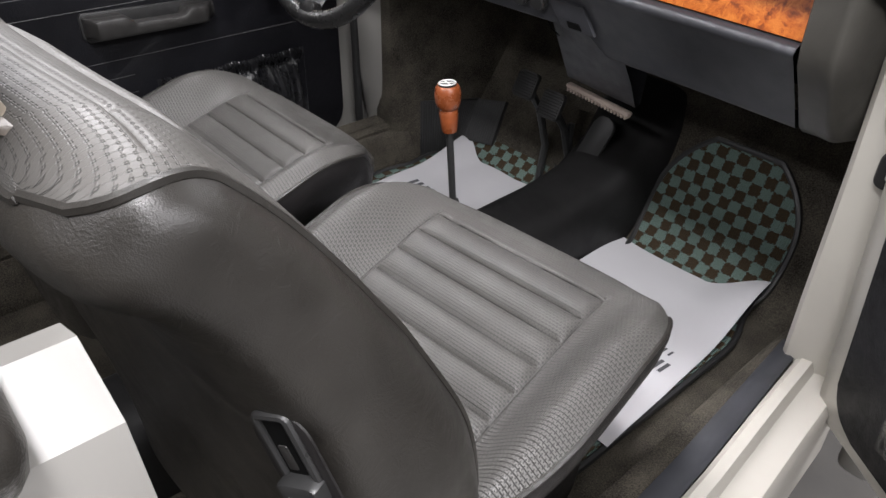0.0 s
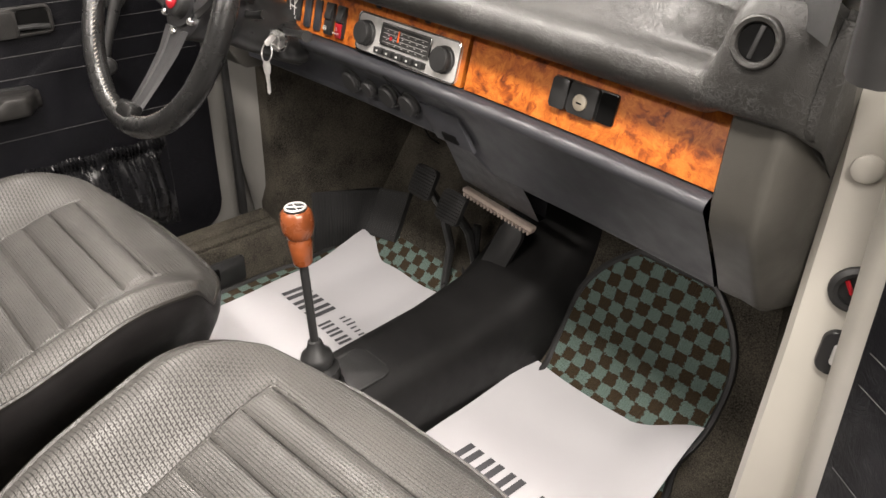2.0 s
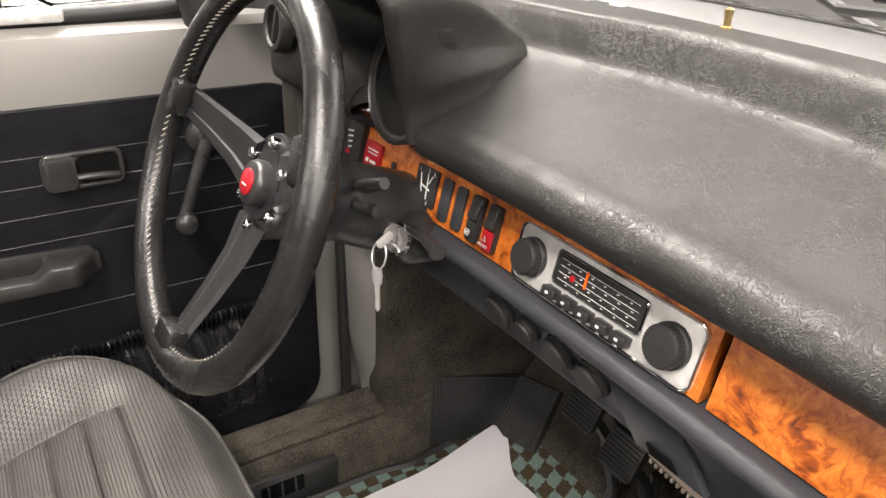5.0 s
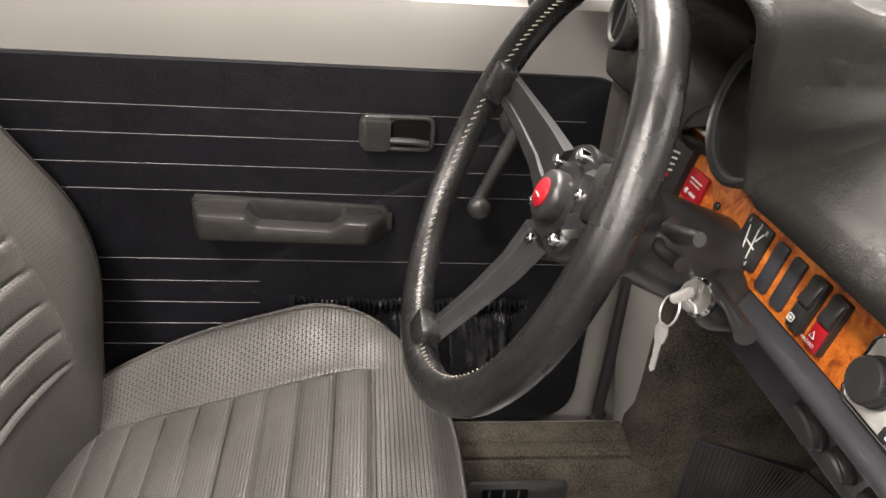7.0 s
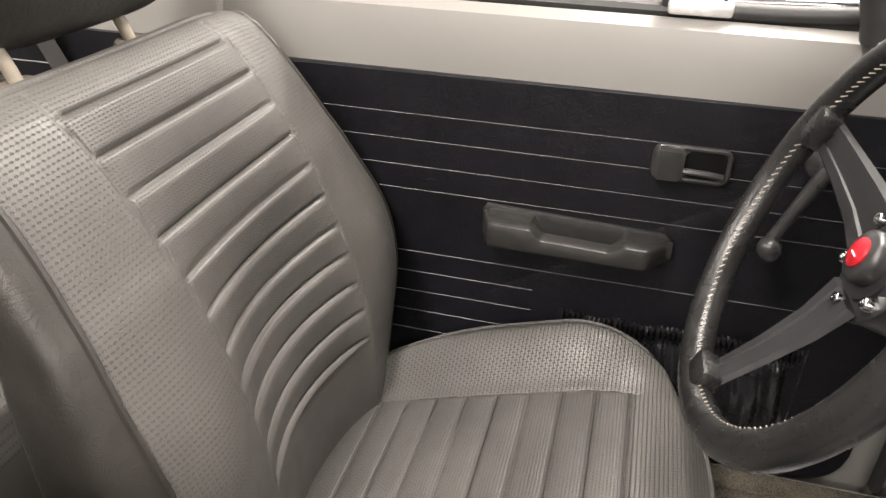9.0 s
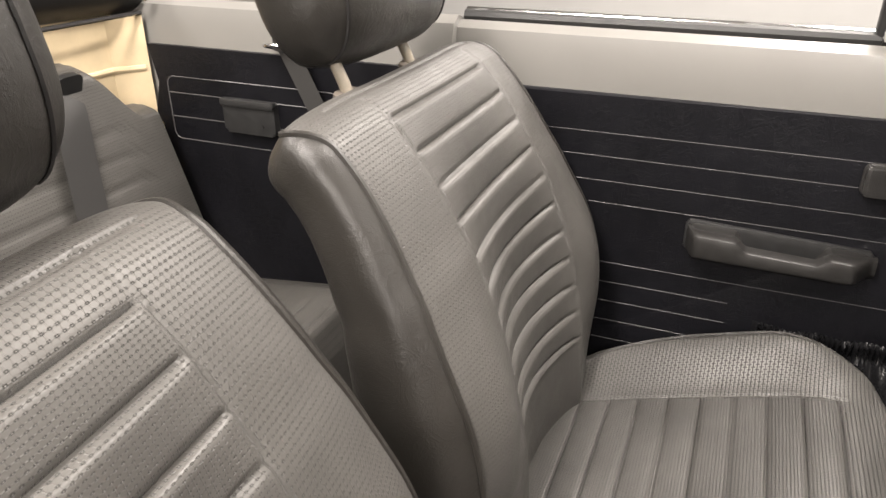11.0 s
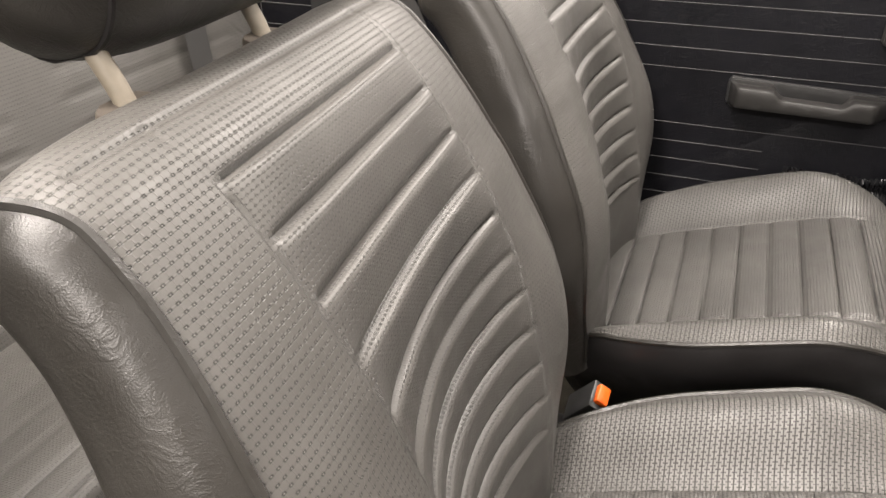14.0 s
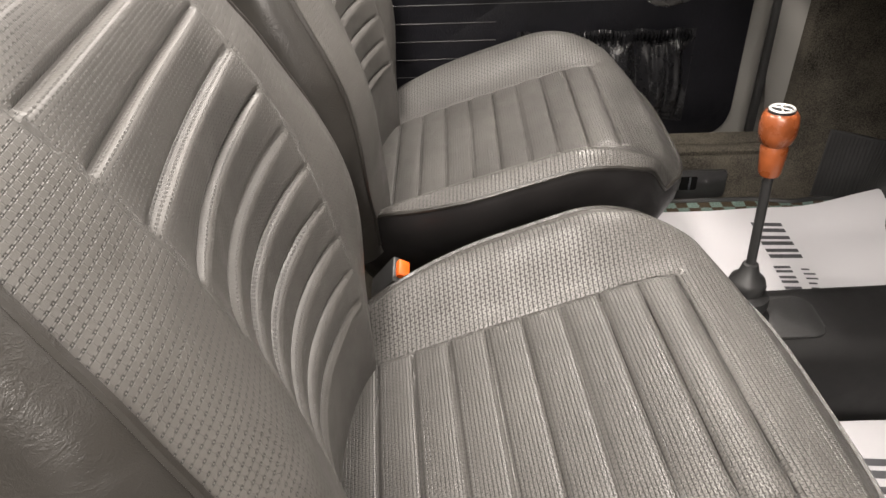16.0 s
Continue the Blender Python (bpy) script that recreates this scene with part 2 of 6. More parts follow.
bsdf(RECESS_SHADE).inputs["Specular IOR Level"].default_value = 0.08


# ---- mesh helpers ----
def thing(name, label, category, at=(0, 0, 0), group="", kind=""):
    ob = new(name)
    ob.location = at
    ob.empty_display_size = 0.05
    return tagged(ob, label, category, group, kind)


def part(name, bm, material, parent, label="", smooth=40.0):
    """Link a bmesh (or mesh) as one mesh object under a thing, in world metres."""
    if isinstance(bm, bmesh.types.BMesh):
        me = bpy.data.meshes.new(name)
        bm.to_mesh(me)
        bm.free()
    else:
        me = bm
    me.materials.append(material)
    if smooth:
        me.polygons.foreach_set("use_smooth", [True] * len(me.polygons))
        me.set_sharp_from_angle(angle=radians(smooth))
    ob = new(name, me)
    if parent is not None:
        ob.parent = parent
        if parent.parent is None:
            ob.matrix_parent_inverse = Matrix.Translation(-parent.location)
    if label:
        ob["label"] = label
    return ob


def grid(rows, closed=False, caps=False, uv=None):
    """A mesh from rows of points; uv: rows of (u, v) in metres."""
    nr, nc = len(rows), len(rows[0])
    verts = [tuple(p) for row in rows for p in row]
    faces = []
    for i in range(nr - 1):
        for j in range(nc if closed else nc - 1):
            k = (j + 1) % nc
            faces.append((i * nc + j, i * nc + k, (i + 1) * nc + k, (i + 1) * nc + j))
    if caps:
        faces.append(tuple(reversed(range(nc))))
        faces.append(tuple(range((nr - 1) * nc, nr * nc)))
    me = bpy.data.meshes.new("grid")
    me.from_pydata(verts, [], faces)
    if uv is not None:
        flat = np.array([q for row in uv for q in row], float)
        idx = np.empty(len(me.loops), int)
        me.loops.foreach_get("vertex_index", idx)
        layer = me.uv_layers.new(name="UVMap")
        layer.data.foreach_set("uv", flat[idx].ravel())
    me.update()
    return me


def tidy(me):
    bm = bmesh.new()
    bm.from_mesh(me)
    bmesh.ops.recalc_face_normals(bm, faces=bm.faces)
    bm.to_mesh(me)
    bm.free()
    return me


def box(lo, hi, bevel=0.0, seg=2, m=None, bm=None):
    bm = bm or bmesh.new()
    size = [b - a for a, b in zip(lo, hi)]
    mid = [(a + b) / 2 for a, b in zip(lo, hi)]
    got = bmesh.ops.create_cube(bm, size=1.0, matrix=Matrix.Translation(mid) @ Matrix.Diagonal((*size, 1)))
    if bevel:
        edges = list({e for v in got["verts"] for e in v.link_edges})
        out = bmesh.ops.bevel(bm, geom=edges, offset=min(bevel, min(size) * 0.49), segments=seg, profile=0.5, affect="EDGES")
        vs = out["verts"]
    if m is not None:
        bmesh.ops.transform(bm, matrix=m, verts=bm.verts)
    return bm


def tube(points, r, seg=8, closed=False, bm=None, caps=True):
    """A round cord along points."""
    bm = bm or bmesh.new()
    pts = [Vector(p) for p in points]
    n = len(pts)
    rings, ref = [], None
    for i, p in enumerate(pts):
        a = pts[(i - 1) % n] if closed or i else p
        b = pts[(i + 1) % n] if closed or i < n - 1 else p
        d = (b - a).normalized()
        if ref is None:
            ref = d.orthogonal().normalized()
        ref = (ref - d * ref.dot(d)).normalized()
        side = d.cross(ref)
        rr = r[i] if isinstance(r, (list, tuple)) else r
        rings.append([bm.verts.new(p + rr * (math.cos(2 * math.pi * k / seg) * ref + math.sin(2 * math.pi * k / seg) * side)) for k in range(seg)])
    for i in range(n if closed else n - 1):
        A, B = rings[i], rings[(i + 1) % n]
        off = 0
        if closed and i == n - 1:
            off = min(range(seg), key=lambda o: (A[0].co - B[o].co).length)
        for k in range(seg):
            bm.faces.new((A[k], A[(k + 1) % seg], B[(k + 1 + off) % seg], B[(k + off) % seg]))
    if caps and not closed:
        bm.faces.new(list(reversed(rings[0])))
        bm.faces.new(rings[-1])
    return bm


def lathe(profile, m, seg=28, bm=None):
    """Turn (radius, height) pairs about z, then place by m."""
    bm = bm or bmesh.new()
    rings = []
    for r, h in profile:
        rings.append([bm.verts.new(m @ Vector((max(r, 1e-5) * math.cos(2 * math.pi * k / seg), max(r, 1e-5) * math.sin(2 * math.pi * k / seg), h))) for k in range(seg)])
    for A, B in zip(rings, rings[1:]):
        for k in range(seg):
            bm.faces.new((A[k], A[(k + 1) % seg], B[(k + 1) % seg], B[k]))
    bm.faces.new(list(reversed(rings[0])))
    bm.faces.new(rings[-1])
    return bm


def slab(outline, depth, m=None, bevel=0.0, bm=None):
    """A plate: the outline in (x, y), from z = 0 to depth, placed by m, with a bevelled upper edge."""
    bm = bm or bmesh.new()
    m = m or Matrix()
    top = [bm.verts.new(m @ Vector((x, y, depth))) for x, y in outline]
    bot = [bm.verts.new(m @ Vector((x, y, 0))) for x, y in outline]
    n = len(outline)
    f = bm.faces.new(top)
    bm.faces.new(list(reversed(bot)))
    for k in range(n):
        bm.faces.new((bot[k], bot[(k + 1) % n], top[(k + 1) % n], top[k]))
    if bevel:
        bmesh.ops.bevel(bm, geom=list(f.edges), offset=bevel, segments=2, profile=0.5, affect="EDGES")
    return bm


def rounded(w, h, r, seg=5, cx=0.0, cy=0.0):
    """The outline of a rounded rectangle about (cx, cy)."""
    out = []
    for sx, sy, a0 in ((1, -1, -90), (1, 1, 0), (-1, 1, 90), (-1, -1, 180)):
        for k in range(seg + 1):
            a = radians(a0 + 90 * k / seg)
            out.append((cx + sx * (w / 2 - r) + r * math.cos(a), cy + sy * (h / 2 - r) + r * math.sin(a)))
    return out


def smooth(a, b, x):
    t = min(1.0, max(0.0, (x - a) / (b - a)))
    return t * t * (3 - 2 * t)


def curve_through(points, n):
    """n points along a smooth (Catmull-Rom) line through the given ones."""
    P = [Vector(p) for p in points]
    P = [P[0] * 2 - P[1]] + P + [P[-1] * 2 - P[-2]]
    out = []
    spans = len(P) - 3
    for i in range(n):
        f = i / (n - 1) * spans
        k = min(int(f), spans - 1)
        t = f - k
        a, b, c, d = P[k : k + 4]
        out.append(0.5 * ((2 * b) + (c - a) * t + (2 * a - 5 * b + 4 * c - d) * t * t + (3 * b - a - 3 * c + d) * t**3))
    return out


# ---- showroom ----
GROUND = -0.30
part("floor", box((-4.5, -5, GROUND - 0.1), (4.5, 5, GROUND)), FLOORM, None, "pale polished showroom floor")["kind"] = "structure"
part("ceiling", box((-4.5, -5, CEIL), (4.5, 5, CEIL + 0.1)), WALLM, None, "white painted showroom ceiling")["kind"] = "structure"
for name, lo, hi in (("wall_north", (-4.5, 5, GROUND), (4.5, 5.15, CEIL)), ("wall_south", (-4.5, -5.15, GROUND), (4.5, -5, CEIL)),
                     ("wall_west", (-4.65, -5, GROUND), (-4.5, 5, CEIL)), ("wall_east", (4.5, -5, GROUND), (4.65, 5, CEIL))):
    part(name, box(lo, hi), WALLM, None, "plain white showroom wall")["kind"] = "structure"


# ---- seats ----
SPINE = curve_through([(0, -0.034, 0.17), (0, -0.036, 0.25), (0, -0.044, 0.34), (0, -0.057, 0.41), (0, -0.077, 0.49), (0, -0.108, 0.570), (0, -0.130, 0.610), (0, -0.153, 0.648),
                       (0, -0.180, 0.686), (0, -0.210, 0.719), (0, -0.236, 0.741), (0, -0.259, 0.757)], 400)
ARC = np.concatenate([[0.0], np.cumsum([(b - a).length for a, b in zip(SPINE, SPINE[1:])])])
LONG = float(ARC[-1])


def spine(a):
    """Height, place and the two directions of the backrest's face at arc length a."""
    y = float(np.interp(a, ARC, [p.y for p in SPINE]))
    z = float(np.interp(a, ARC, [p.z for p in SPINE]))
    e = 0.01
    lo, hi = max(0.0, a - e), min(LONG, a + e)
    t = Vector((0, float(np.interp(hi, ARC, [p.y for p in SPINE]) - np.interp(lo, ARC, [p.y for p in SPINE])), float(np.interp(hi, ARC, [p.z for p in SPINE]) - np.interp(lo, ARC, [p.z for p in SPINE])))).normalized()
    return Vector((0, y, z)), Vector((0, t.z, -t.y))


A_TOPS = {d: float(np.interp(h, [p.z for p in SPINE], ARC)) for d, h in ((1, 0.706), (-1, 0.716))}  # the uppermost pleat: passenger, driver
PLEAT = 0.0424
A_ROUND = LONG - 0.062
N_SECT = 3.8


def section(count):
    """Angles that step evenly round the backrest's rounded section."""
    th = np.linspace(0, 2 * np.pi, 1600)
    x = 0.25 * np.sign(np.cos(th)) * np.abs(np.cos(th)) ** (2 / N_SECT)
    d = 0.055 * np.sign(np.sin(th)) * np.abs(np.sin(th)) ** (2 / N_SECT)
    s = np.concatenate([[0], np.cumsum(np.hypot(np.diff(x), np.diff(d)))])
    return np.interp(np.linspace(0, s[-1], count, endpoint=False), s, th)


def back_point(a, th, door):
    """A point of the backrest (x from its middle) at arc length a and section angle th."""
    base, n = spine(a)
    A_TOP = A_TOPS[door]
    e = max(0.0, (a - A_ROUND) / (LONG - A_ROUND))
    f = max(0.0, 1 - e**2.6) ** (1 / 2.6)
    z = base.z
    w = 0.290 - 0.036 * smooth(0.46, 0.74, z) - 0.060 * smooth(0.38, 0.17, z)
    w -= 0.075 * (1 - f)
    if door < 0 and math.cos(th) < 0:
        w += 0.026 * math.exp(-(((z - 0.42) / 0.12) ** 2))
    if door > 0 and math.cos(th) > 0:
        w -= 0.012 + 0.010 * smooth(0.58, 0.74, z)
    t0 = 0.150 - 0.048 * smooth(0.40, 0.74, z)
    t = t0 * (0.12 + 0.88 * f)
    c, s = math.cos(th), math.sin(th)
    x = w * math.copysign(abs(c) ** (2 / N_SECT), c)
    d = t / 2 * math.copysign(abs(s) ** (2 / N_SECT), s)
    off = -t0 / 2 + d - 0.008 * e
    if s > 0:
        u = x / 0.137
        below = smooth(0.70, 0.45, z)
        off += 0.024 * math.exp(-(((z - 0.43) / 0.10) ** 2)) * smooth(0.13, 0.21, abs(x)) * s
        if abs(u) < 1.0:
            off -= (0.004 + 0.036 * below) * (1 - u * u) ** 0.8
        if abs(u) < 1.02 and a < A_TOP + 0.012:
            k = (A_TOP - a) / PLEAT
            if -0.2 < k < 10.2:
                near = abs(k - round(k)) * PLEAT
                soft = smooth(1.0, 0.93, abs(u))
                off -= 0.0046 * math.exp(-((near / 0.0020) ** 2)) * soft
                if k > 0:
                    swell = min(1.0, (1.0 - abs(u)) / 0.45) ** 0.6 if abs(u) < 1.0 else 0.0
                    off += 0.0068 * min(1.0, (k % 1.0) / 0.20) ** 0.7 * (1 - k % 1.0) ** 0.8 * swell
        if a < A_ROUND + 0.03:
            off -= 0.0022 * math.exp(-(((abs(x) - 0.137) / 0.0022) ** 2))
        if a < A_TOP + 0.06:
            off -= 0.003 * math.exp(-(((a - A_TOP - 0.045) / 0.003) ** 2)) * (1 if abs(x) < 0.19 else 0)
    return Vector((x, base.y + n.y * off, base.z + n.z * off))


def pipe_angle(a):
    """Where the piping between the woven face and the smooth side runs."""
    return radians(36 * (1 - max(0.0, (a - A_ROUND) / (LONG - A_ROUND)) ** 2.2))


def backrest_meshes(cx, door):
    th = list(section(300))
    arcs = list(np.linspace(0, A_ROUND, 190)) + [A_ROUND + (LONG - A_ROUND) * math.sin(q) for q in np.linspace(0.03, math.pi / 2, 46)]
    pts, uvs = [], []
    for a in arcs:
        row = [back_point(a, t, door) for t in th]
        pts.append([(p.x + cx, p.y, p.z) for p in row])
        s = np.concatenate([[0], np.cumsum([(q - p).length for p, q in zip(row, row[1:])])])
        mid = float(s[len(th) // 4])
        if a <= A_ROUND:
            us = [float(v) - mid for v in s]
            vs = [float(a) * (1.5 if abs(p.x) < 0.137 and a < A_TOPS[door] and t < math.pi else 1.0) for p, t in zip(row, th)]
        else:
            us = [u + q.x - p.x for u, p, q in zip(us, row, last)]
            vs = [v + math.hypot(p.y - q.y, p.z - q.z) for v, p, q in zip(vs, row, last)]
        last = row
        uvs.append(list(zip(us, vs)))
    face, shell = [], []
    nc = len(th)
    for i in range(len(arcs) - 1):
        am = (arcs[i] + arcs[i + 1]) / 2
        pa = pipe_angle(am)
        for j in range(nc):
            k = (j + 1) % nc
            mid = (th[j] + (th[k] if k else 2 * math.pi)) / 2
            mid = mid - 2 * math.pi if mid > 1.5 * math.pi else mid
            quad = (i * nc + j, i * nc + k, (i + 1) * nc + k, (i + 1) * nc + j)
            (face if pa < mid < math.pi - pa else shell).append(quad)
    face.append(tuple((len(arcs) - 1) * nc + j for j in range(nc)))
    verts = [p for row in pts for p in row]
    out = []
    for faces in (face, shell):
        used = sorted({v for f in faces for v in f})
        at = {v: n for n, v in enumerate(used)}
        me = bpy.data.meshes.new("cover")
        me.from_pydata([verts[v] for v in used], [], [tuple(at[v] for v in f) for f in faces])
        layer = me.uv_layers.new(name="UVMap")
        flat = np.array([q for row in uvs for q in row])[used]
        idx = np.empty(len(me.loops), int)
        me.loops.foreach_get("vertex_index", idx)
        layer.data.foreach_set("uv", flat[idx].ravel())
        me.update()
        out.append(me)
    return out


def cushion_base(y):
    ys = (-0.14, -0.044, 0.04, 0.13, 0.20, 0.25, 0.30, 0.345, 0.38, 0.405)
    zs = (0.175, 0.208, 0.238, 0.267, 0.289, 0.305, 0.314, 0.310, 0.296, 0.276)
    return float(np.interp(y, ys, zs))


CUSH_Y, CUSH_W, CUSH_D = 0.135, 0.256, 0.272


def cushion_point(u, v):
    x = CUSH_W * u * (1 - (0.22 if v > 0 else 0.16) * abs(v) ** 4 - (0.10 * smooth(0.1, 1.0, -v)))
    y = CUSH_Y + CUSH_D * v * (1 - 0.19 * abs(u) ** 4)
    z = 0.0
    for dy in (-0.03, -0.015, 0.0, 0.015, 0.03):
        z += cushion_base(y + dy) / 5
    m = (abs(u) ** 7 + abs(v) ** 7) ** (1 / 7)
    z += 0.052 * smooth(0.145, 0.225, abs(x)) * smooth(0.40, 0.20, y)
    z -= 0.014 * smooth(0.88, 1.02, abs(u)) + 0.030 * smooth(0.84, 1.03, v)
    if abs(x) < 0.150 and y < 0.305:
        k = (0.300 - y) / 0.0421
        soft = smooth(0.149, 0.136, abs(x))
        near = abs(k - round(k)) * 0.0421
        z -= 0.0044 * math.exp(-((near / 0.0015) ** 2)) * soft
        z += 0.0040 * (1 - abs(2 * (k % 1.0) - 1) ** 2.6) * soft
    if y < 0.31:
        z -= 0.0026 * math.exp(-(((abs(x) - 0.148) / 0.0024) ** 2))
    return Vector((x, y, z))


def ring_of(us):
    """The cushion's outline, once round."""
    n = len(us)
    e = [(u, -1) for u in us] + [(1, v) for v in us[1:]] + [(u, 1) for u in reversed(us[:-1])] + [(-1, v) for v in reversed(us[1:-1])]
    return [cushion_point(u, v) for u, v in e]


def car_seat(cx, cy, label, latch, hx, hw, door, rise):
    """A front seat: ribbed woven cushion and backrest, smooth sides, headrest on two posts."""
    t = thing("front_seat", label, "seat", (cx, 0.13, 0.012), "front seats")
    us = [math.sin(q * math.pi / 2) * 0.35 + q * 0.65 for q in np.linspace(-1, 1, 286)]
    rows = [[cushion_point(u, v) for u in us] for v in us]
    uv = [[(p.x, p.y * (1.4 if abs(p.x) < 0.148 and p.y < 0.30 else 1.04)) for p in row] for row in rows]
    sh = Vector((cx, cy, 0))
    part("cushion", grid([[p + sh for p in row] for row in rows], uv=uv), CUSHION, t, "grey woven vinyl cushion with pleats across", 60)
    ring = ring_of(us[::5])
    loops = []
    for drop, inset in ((0.001, 0.0), (0.012, -0.003), (0.04, 0.002), (0.075, 0.018), (0.12, 0.045), (0.17, 0.066), (None, 0.078)):
        lo = []
        for p in ring:
            out = Vector((p.x, p.y - CUSH_Y, 0))
            q = p - out.normalized() * inset
            q.z = 0.012 if drop is None else max(0.03, p.z - drop)
            lo.append(q + sh)
        loops.append(lo)
    part("seat_skirt", tidy(grid(loops, closed=True)), SKIRT, t, "smooth black vinyl skirt down to the floor", 60)
    part("cushion_piping", tube([p + sh + Vector((0, 0, 0.0)) for p in ring], 0.0034, 6, True), SEATV, t)
    face, shell = backrest_meshes(cx, door)
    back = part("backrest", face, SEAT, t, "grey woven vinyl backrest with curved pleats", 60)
    part("back_shell", shell, SEATV, back, "smooth creased black vinyl back", 60)
    climb = [(a, pipe_angle(a)) for a in np.linspace(0.02, LONG, 150)]
    over = [(LONG, -math.pi * k / 60) for k in range(1, 60)]
    run = [back_point(a, q % (2 * math.pi), door) for a, q in climb + over + [(a, math.pi - q) for a, q in reversed(climb)]]
    line = [run[0] + Vector((cx, 0, 0))]
    for p in run[1:]:
        if (p + Vector((cx, 0, 0)) - line[-1]).length > 0.0015:
            line.append(p + Vector((cx, 0, 0)))
    part("back_piping", tube(line, 0.0034, 6), SEATV, back)
    # headrest
    hz, hy, tilt = 0.866 + rise, -0.322, radians(-14)
    rows, n1, n2 = [], 40, 64
    for i in range(n1 + 1):
        la = -math.pi / 2 + math.pi * i / n1
        row = []
        for j in range(n2):
            lo = 2 * math.pi * j / n2
            def sp(v, e):
                return math.copysign(abs(v) ** e, v)
            x = hx + hw * sp(math.cos(la), 0.42) * sp(math.cos(lo), 0.5)
            y = 0.062 * sp(math.cos(la), 0.6) * sp(math.sin(lo), 0.8)
            z = 0.100 * sp(math.sin(la), 0.62)
            if z < 0:
                y *= 1 - 0.25 * (z / 0.1) ** 2
            y, z = y * math.cos(tilt) + z * math.sin(tilt) * 1.0, z * math.cos(tilt) - y * math.sin(tilt)
            row.append((cx + x, hy + y, hz + z))
        rows.append(row)
    head = part("headrest", grid(rows, closed=True), SEATV, t, "padded black leathercloth headrest", 70)
    for sx in (-hw * 0.76, hw * 0.76):
        loop = []
        for k in range(72):
            q = 2 * math.pi * k / 72
            zz, yy = 0.0985 * math.copysign(abs(math.cos(q)) ** 0.5, math.cos(q)), math.copysign(1.0, math.sin(q))
            s_ = min(1.0, abs(zz) / 0.1) ** (1 / 0.62)
            c_ = math.sqrt(max(0.0, 1 - s_ * s_))
            cl = min(1.0, (abs(sx) / hw / max(1e-4, c_**0.42)) ** 2)
            y = yy * 0.0622 * c_**0.6 * max(0.0, 1 - cl * cl) ** 0.4
            if zz < 0:
                y *= 1 - 0.25 * (zz / 0.1) ** 2
            y, z = y * math.cos(tilt) + zz * math.sin(tilt), zz * math.cos(tilt) - y * math.sin(tilt)
            if cl < 1.0:
                loop.append((cx + hx + sx, hy + y, hz + z))
        part("headrest_seam", tube(loop, 0.0022, 5, True), SKIRT, head)
    for sx in (-0.062, 0.098):
        x = cx + sx
        part("headrest_post", tube(curve_through([(x, -0.270, 0.69), (x, -0.278, 0.728), (x, -0.306, 0.81 + rise)], 8), 0.0066, 14), IVORY, t, "ivory plastic headrest post")
        m = Matrix.Translation((x, -0.276, 0.7210)) @ Matrix.Rotation(radians(-14), 4, "X")
        part("post_collar", slab(rounded(0.044, 0.022, 0.009), 0.005, m, 0.002), COLLAR, t, "brown plastic collar")
    if latch:
        # the seat stands turned by 4.8 degrees: lay the catch out before that turn
        n = Vector((0.371, -0.928, -0.04)).normalized()
        d = Vector((0.0085, 0.0072, -0.0273))
        d = (d - n * d.dot(n)).normalized()
        m = Matrix((d, n.cross(d), n)).transposed().to_4x4()
        m.translation = Vector((0.5458, -0.1907, 0.5329)) + n * 0.004 + d * 0.008
        m = m @ Matrix.Scale(0.85, 4)
        turn = Matrix.Translation((cx, 0.13, 0.012)) @ Matrix.Rotation(radians(-4.8), 4, "Z") @ Matrix.Translation((-cx, -0.13, -0.012))
        m = turn @ m
        # the black oval plate stands for the shaded dip around the catch
        catch = part("backrest_catch", slab(rounded(0.104, 0.056, 0.026, 8), 0.002, m @ Matrix.Translation((0.006, 0, 0)), 0.001), SKIRT, t, "backrest catch on dark plate for its shaded dip")
        part("catch_slot", slab(rounded(0.056, 0.024, 0.003, 3, -0.010), 0.001, m @ Matrix.Translation((0, 0, 0.002))), RECESS_SHADE, catch)
        part("catch_frame", tube([m @ Vector((x, y, 0.003)) for x, y in rounded(0.064, 0.030, 0.004, 4, -0.010)], 0.0032, 8, True), PLASTIC, catch)
        part("catch_slide", slab(rounded(0.024, 0.010, 0.002, 3, -0.002, -0.004), 0.003, m @ Matrix.Translation((0, 0, 0.001)), 0.001), PULL, catch, "brown metal slide")
        part("catch_lever", slab([(0.018, -0.020), (0.052, -0.016), (0.056, -0.010), (0.056, 0.010), (0.052, 0.016), (0.018, 0.020), (0.014, 0.014), (0.014, -0.014)], 0.016, m, 0.004), PLASTIC, catch, "black lever with pale triangle")
        part("lever_mark", tube([m @ Vector(p) for p in ((0.026, -0.009, 0.0162), (0.026, 0.009, 0.0162), (0.044, 0.0, 0.0162))], 0.0005, 4, True), PALE, catch)
    return t


pseat = car_seat(0.286, 0.0, "grey pleated vinyl passenger seat with headrest on car floor", True, -0.032, 0.178, 1, -0.026)
car_seat(-0.322, 0.001, "grey pleated vinyl driver seat with headrest behind steering wheel", False, -0.018, 0.168, -1, -0.024)
pseat.rotation_euler.z = radians(4.8)
pseat.location.y += 0.014


# ---- car body ----
body = thing("convertible_car", "silver-white open car body with black carpeted floor", "car", (0, 0, GROUND))


def extrude(profile, y0, y1, axis="y", steps=1, shift=None):
    """A bar whose section is a closed outline: (x, z) run along y, or (y, z) run along x."""
    rows = []
    for k in range(steps + 1):
        t = y0 + (y1 - y0) * k / steps
        rows.append([((p, t, q) if axis == "y" else (t, p, q)) for p, q in (shift(profile, t) if shift else profile)])
    return tidy(grid(rows, closed=True, caps=True))


